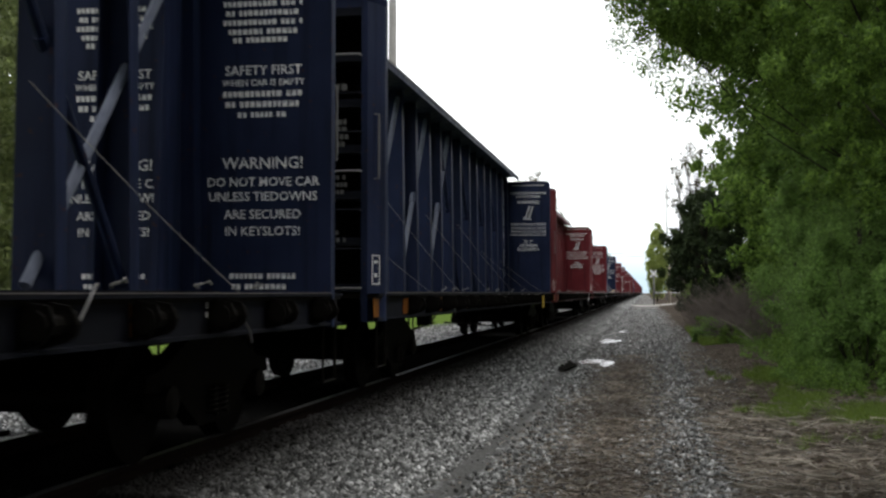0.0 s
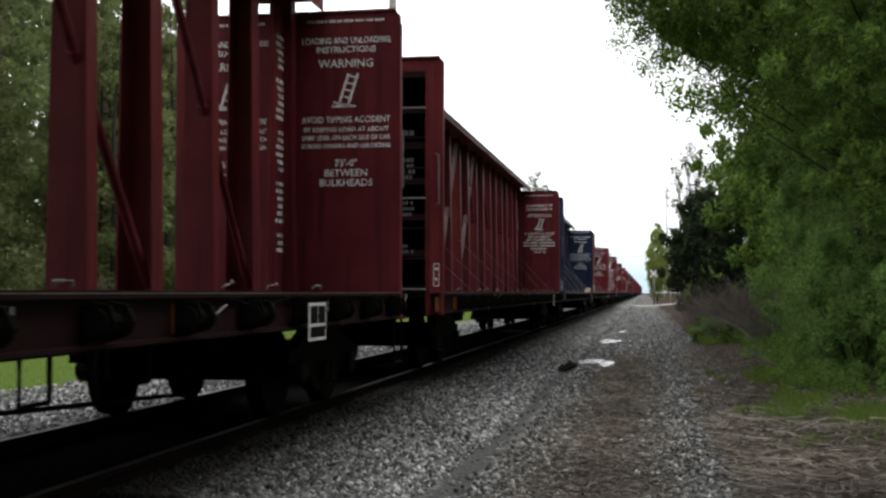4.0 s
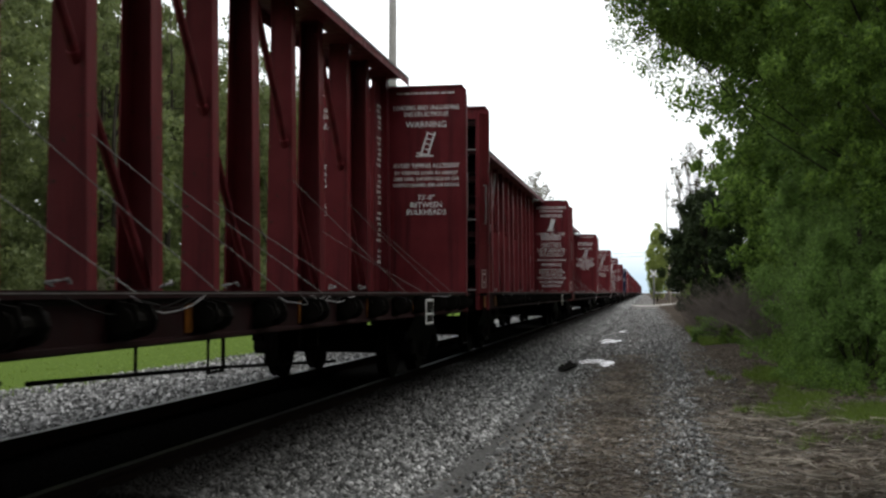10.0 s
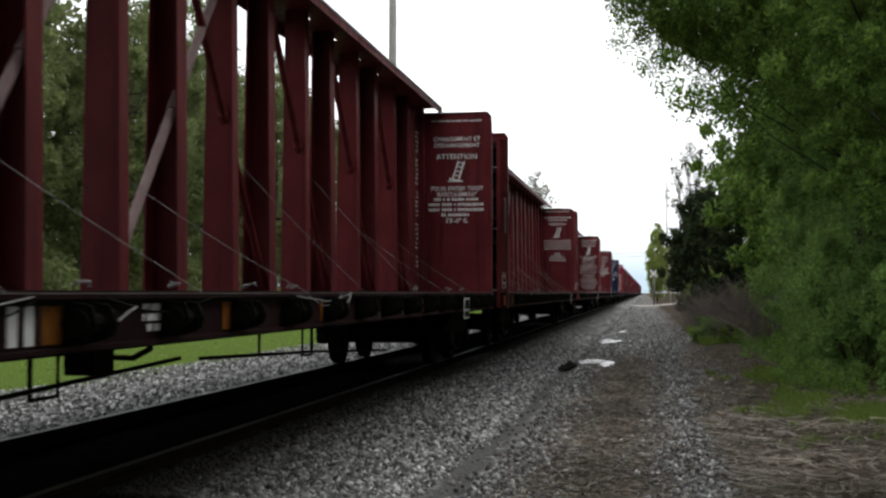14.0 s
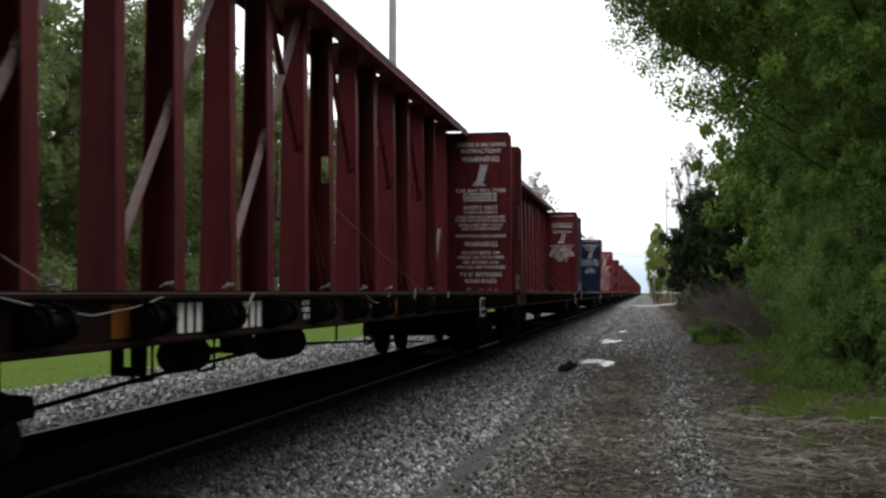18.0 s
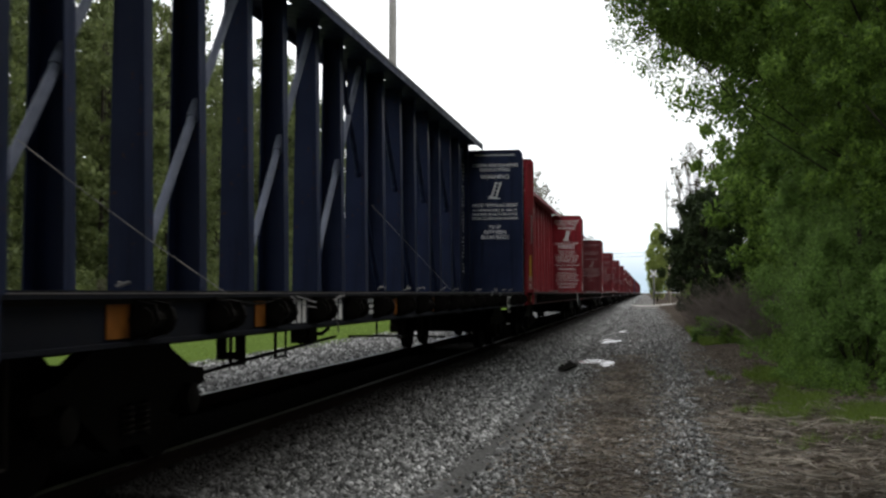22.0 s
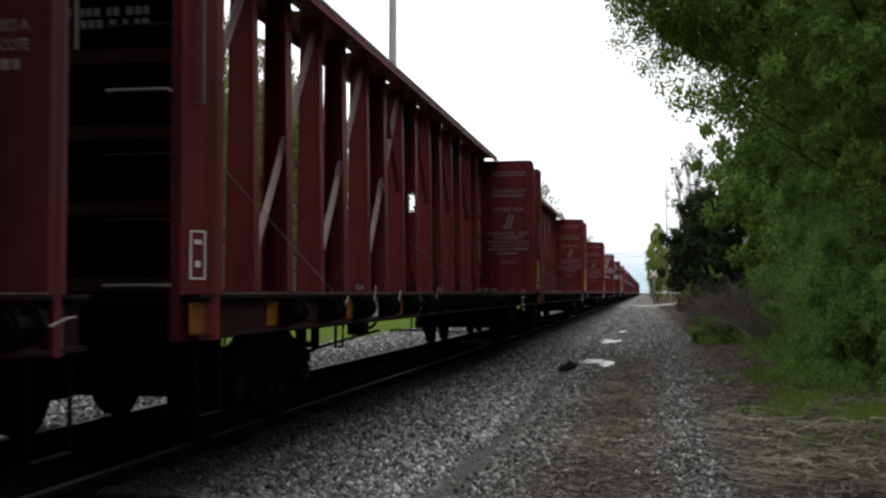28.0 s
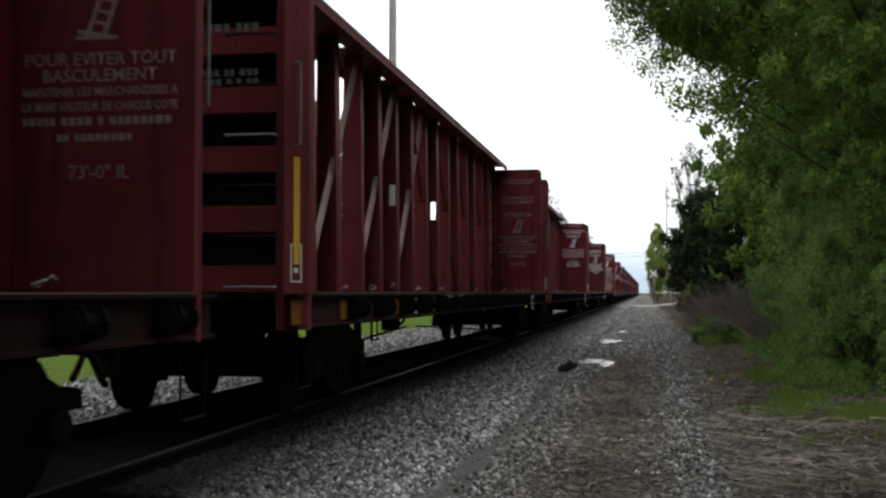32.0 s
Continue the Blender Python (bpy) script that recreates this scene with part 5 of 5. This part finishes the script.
def in_rut(x, y):
    """A smooth muddy rut along the foot of the ballast."""
    edge = 0.14 + 0.08 * noise.noise(Vector((0, y * 0.8, 5))) + 0.08 * noise.noise(Vector((x * 9, y * 4, 2)))
    return abs(x + 1.54 + 0.09 * math.sin(y * 0.35)) < edge and noise.cell(Vector((x * 60, y * 60, 1))) < 0.9


def path_stone(x, y):
    """Stones lie thickest in the two wheel tracks and thin out towards the litter between and beside them."""
    w = 0.35 * noise.noise(Vector((x * 1.1, y * 0.35, 3))) + 0.25 * noise.noise(Vector((x * 4, y * 1.5, 9)))
    tracks = max(math.exp(-((x + 1.15) / 0.42) ** 2), math.exp(-((x - 0.30) / 0.40) ** 2))
    return not in_rut(x, y) and tracks + w > 0.10 + 0.25 * noise.cell(Vector((x * 50, y * 50, 0)))


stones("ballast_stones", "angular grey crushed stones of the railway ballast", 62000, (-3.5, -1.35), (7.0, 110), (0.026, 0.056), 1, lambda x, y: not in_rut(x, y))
stones("path_stones", "small grey stones strewn over the path", 52000, (-1.55, 1.5), (7.0, 110), (0.018, 0.045), 2, path_stone)
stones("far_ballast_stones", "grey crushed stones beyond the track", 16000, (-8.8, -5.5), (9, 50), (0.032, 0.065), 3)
blades("dead_leaves", "brown dead leaves trodden into the path", "leaf litter", LITTER, 9000, lambda r: (r.normal(-0.35, 0.38), 7.5 + 22 * r.random() ** 1.6), (0.04, 0.012), 4, 0.1)
blades("roadside_litter", "brown dead leaves and twigs along the path's edge", "leaf litter", LITTER, 12000, lambda r: (r.uniform(0.75, 2.8), 8 + 22 * r.random() ** 1.5), (0.045, 0.012), 5, 0.15)
blades("dry_straw", "pale dry straw and stalks along the path's edge", "straw", STRAW, 1700, lambda r: (0.75 + 2.3 * r.random() ** 0.9, 7.3 + 8 * r.random() ** 1.3), (0.36, 0.011), 6, 0.06)
blades("brown_stalks", "dark brown dead stalks among the straw", "litter", LITTER, 6000, lambda r: (0.65 + 2.4 * r.random(), 7.3 + 12 * r.random() ** 1.3), (0.16, 0.010), 26, 0.05)


blades("path_straw", "scattered pale stalks trodden into the path", "straw", STRAW, 2000, lambda r: (r.normal(-0.40, 0.36), 7.3 + 14 * r.random() ** 1.4), (0.13, 0.007), 16, 0.03)
blades("path_twigs", "reddish brown twigs trodden into the path", "twigs", LITTER, 4200, lambda r: (r.normal(-0.42, 0.26), 7.3 + 19 * r.random() ** 1.4), (0.12, 0.009), 17, 0.03)


def grass_spot(r):
    while True:
        x, y = r.uniform(1.1, 3.8), r.uniform(11.0, 24)
        a = math.exp(-((x - 1.85) / 0.42) ** 2 - ((y - 15.4) / 1.3) ** 2)
        b = math.exp(-((x - 2.5) / 0.45) ** 2 - ((y - 13.6) / 1.1) ** 2)
        c = 0.6 * math.exp(-((x - 1.95) / 0.35) ** 2 - ((y - 20) / 2.2) ** 2)
        n = noise.noise(Vector((x * 2.2, y * 0.9, 7))) + 0.8 * noise.noise(Vector((x * 6, y * 3, 4)))
        if max(a, b, c) + 0.5 * n > 0.25 + 0.75 * r.random():
            return x, y


def verge_weeds():
    """Low weeds and seedlings where the path meets the bushes."""
    rng = np.random.default_rng(515)
    centres, radii = [], []
    while len(centres) < 900:
        y = 15.5 + 57 * rng.random() ** 1.6
        edge = 2.25 + 0.012 * y + 0.25 * math.sin(y * 0.9)
        x = edge + abs(rng.normal(0, 0.55)) - 0.25
        if noise.noise(Vector((x * 1.4, y * 0.6, 13))) + 0.25 * rng.normal() < -0.05:
            continue
        r = rng.uniform(0.05, 0.15) * (1 + 0.012 * y)
        centres.append((x, y, ground_z(x, y) + r * rng.uniform(0.3, 2.2) * min(1.5, 0.5 + (x - edge + 0.3))))
        radii.append(r)
    for name, sl, mat in (("weeds", slice(0, 560), LEAF), ("seedlings", slice(560, 900), LEAF_LIGHT)):
        me = bulk_mesh(name, leaf_cloud(rng, centres[sl], radii[sl], 70, 0.045), 4, mat)
        tagged(new(name, me), "low green weeds between the path and the bushes", "weeds", kind="stuff")


verge_weeds()
blades("grass", "fresh green grass at the foot of the bushes", "grass", GRASSMAT, 21000, grass_spot, (0.12, 0.011), 7, 0.75)
blades("grass_verge", "fresh green grass tufts along the path", "grass", GRASSMAT, 2600, lambda r: (1.5 + abs(r.normal(0, 0.35)), 33 + 14 * r.random()), (0.22, 0.03), 8, 0.95)
blades("lawn_grass", "bright green lawn beyond the track", "grass", GRASSMAT, 9000, lambda r: (-8.2 - 9 * r.random() ** 1.5, r.uniform(12, 50)), (0.05, 0.03), 9, 0.5)


def puddle(x, y, w, l, seed):
    rng = random.Random(seed)
    bm = bmesh.new()
    ring = []
    for k in range(72):
        a = 2 * math.pi * k / 72
        c, d = math.cos(a), math.sin(a)
        q = shore(c, d, seed) + 0.06 * rng.uniform(-1, 1)
        ring.append(bm.verts.new((x + c * w * q / 2, y + d * l * q / 2, 0)))
    bm.faces.new(ring)
    ob = new("puddle", mesh_of("puddle", bm, DARK_WATER if seed == 4 else WATER))
    ob.location.z = max(ground_z(x + dx * w / 2, y + dy * l / 2) for dx in (-1, 0, 1) for dy in (-1, 0, 1)) + 0.012
    tagged(ob, "puddle with the dark reflection of the train in its colour" if seed == 4 else "shallow rain puddle reflecting the white sky", "puddle", kind="structure")


for k, row in enumerate(PUDDLES):
    puddle(*row, k)


# ---- everything that moves ----
def motions():
    def tau(t):
        return t if t < 9 else t + GAIN * (t - 9) ** 2 / 18 if t < 18 else t + GAIN * (t - 13.5)
    for car, passing in CARS:
        rows = []
        for k in range(33):
            t = 1.0 * k
            rows.append((t, pose(TRACK_X, SPEED * (tau(passing) - tau(t)) - 0.49 - INNER, RAIL_Z)))
        walk(car, rows)
    ob, passing, off = PLANK
    walk(ob, [(1.0 * k, pose(TRACK_X + 1.22, SPEED * (tau(passing) - tau(1.0 * k)) - 0.49 - INNER + off, RAIL_Z + DECK + 0.075)) for k in range(33)])
    spun = {}
    for pair in WHEELS:
        for q, w in enumerate(pair):
            if q not in spun:
                rows = []
                for f in range(961):
                    t = f / FPS
                    rows.append((t, pose(0, (-1, 1)[q] * 0.89, -0.1) @ Matrix.Rotation(SPEED * tau(t) / 0.42, 4, "X")))
                walk(w, rows)
                spun[q] = w.animation_data
            else:
                ad = w.animation_data_create()
                ad.action = spun[q].action
                ad.action_slot = spun[q].action_slot


motions()
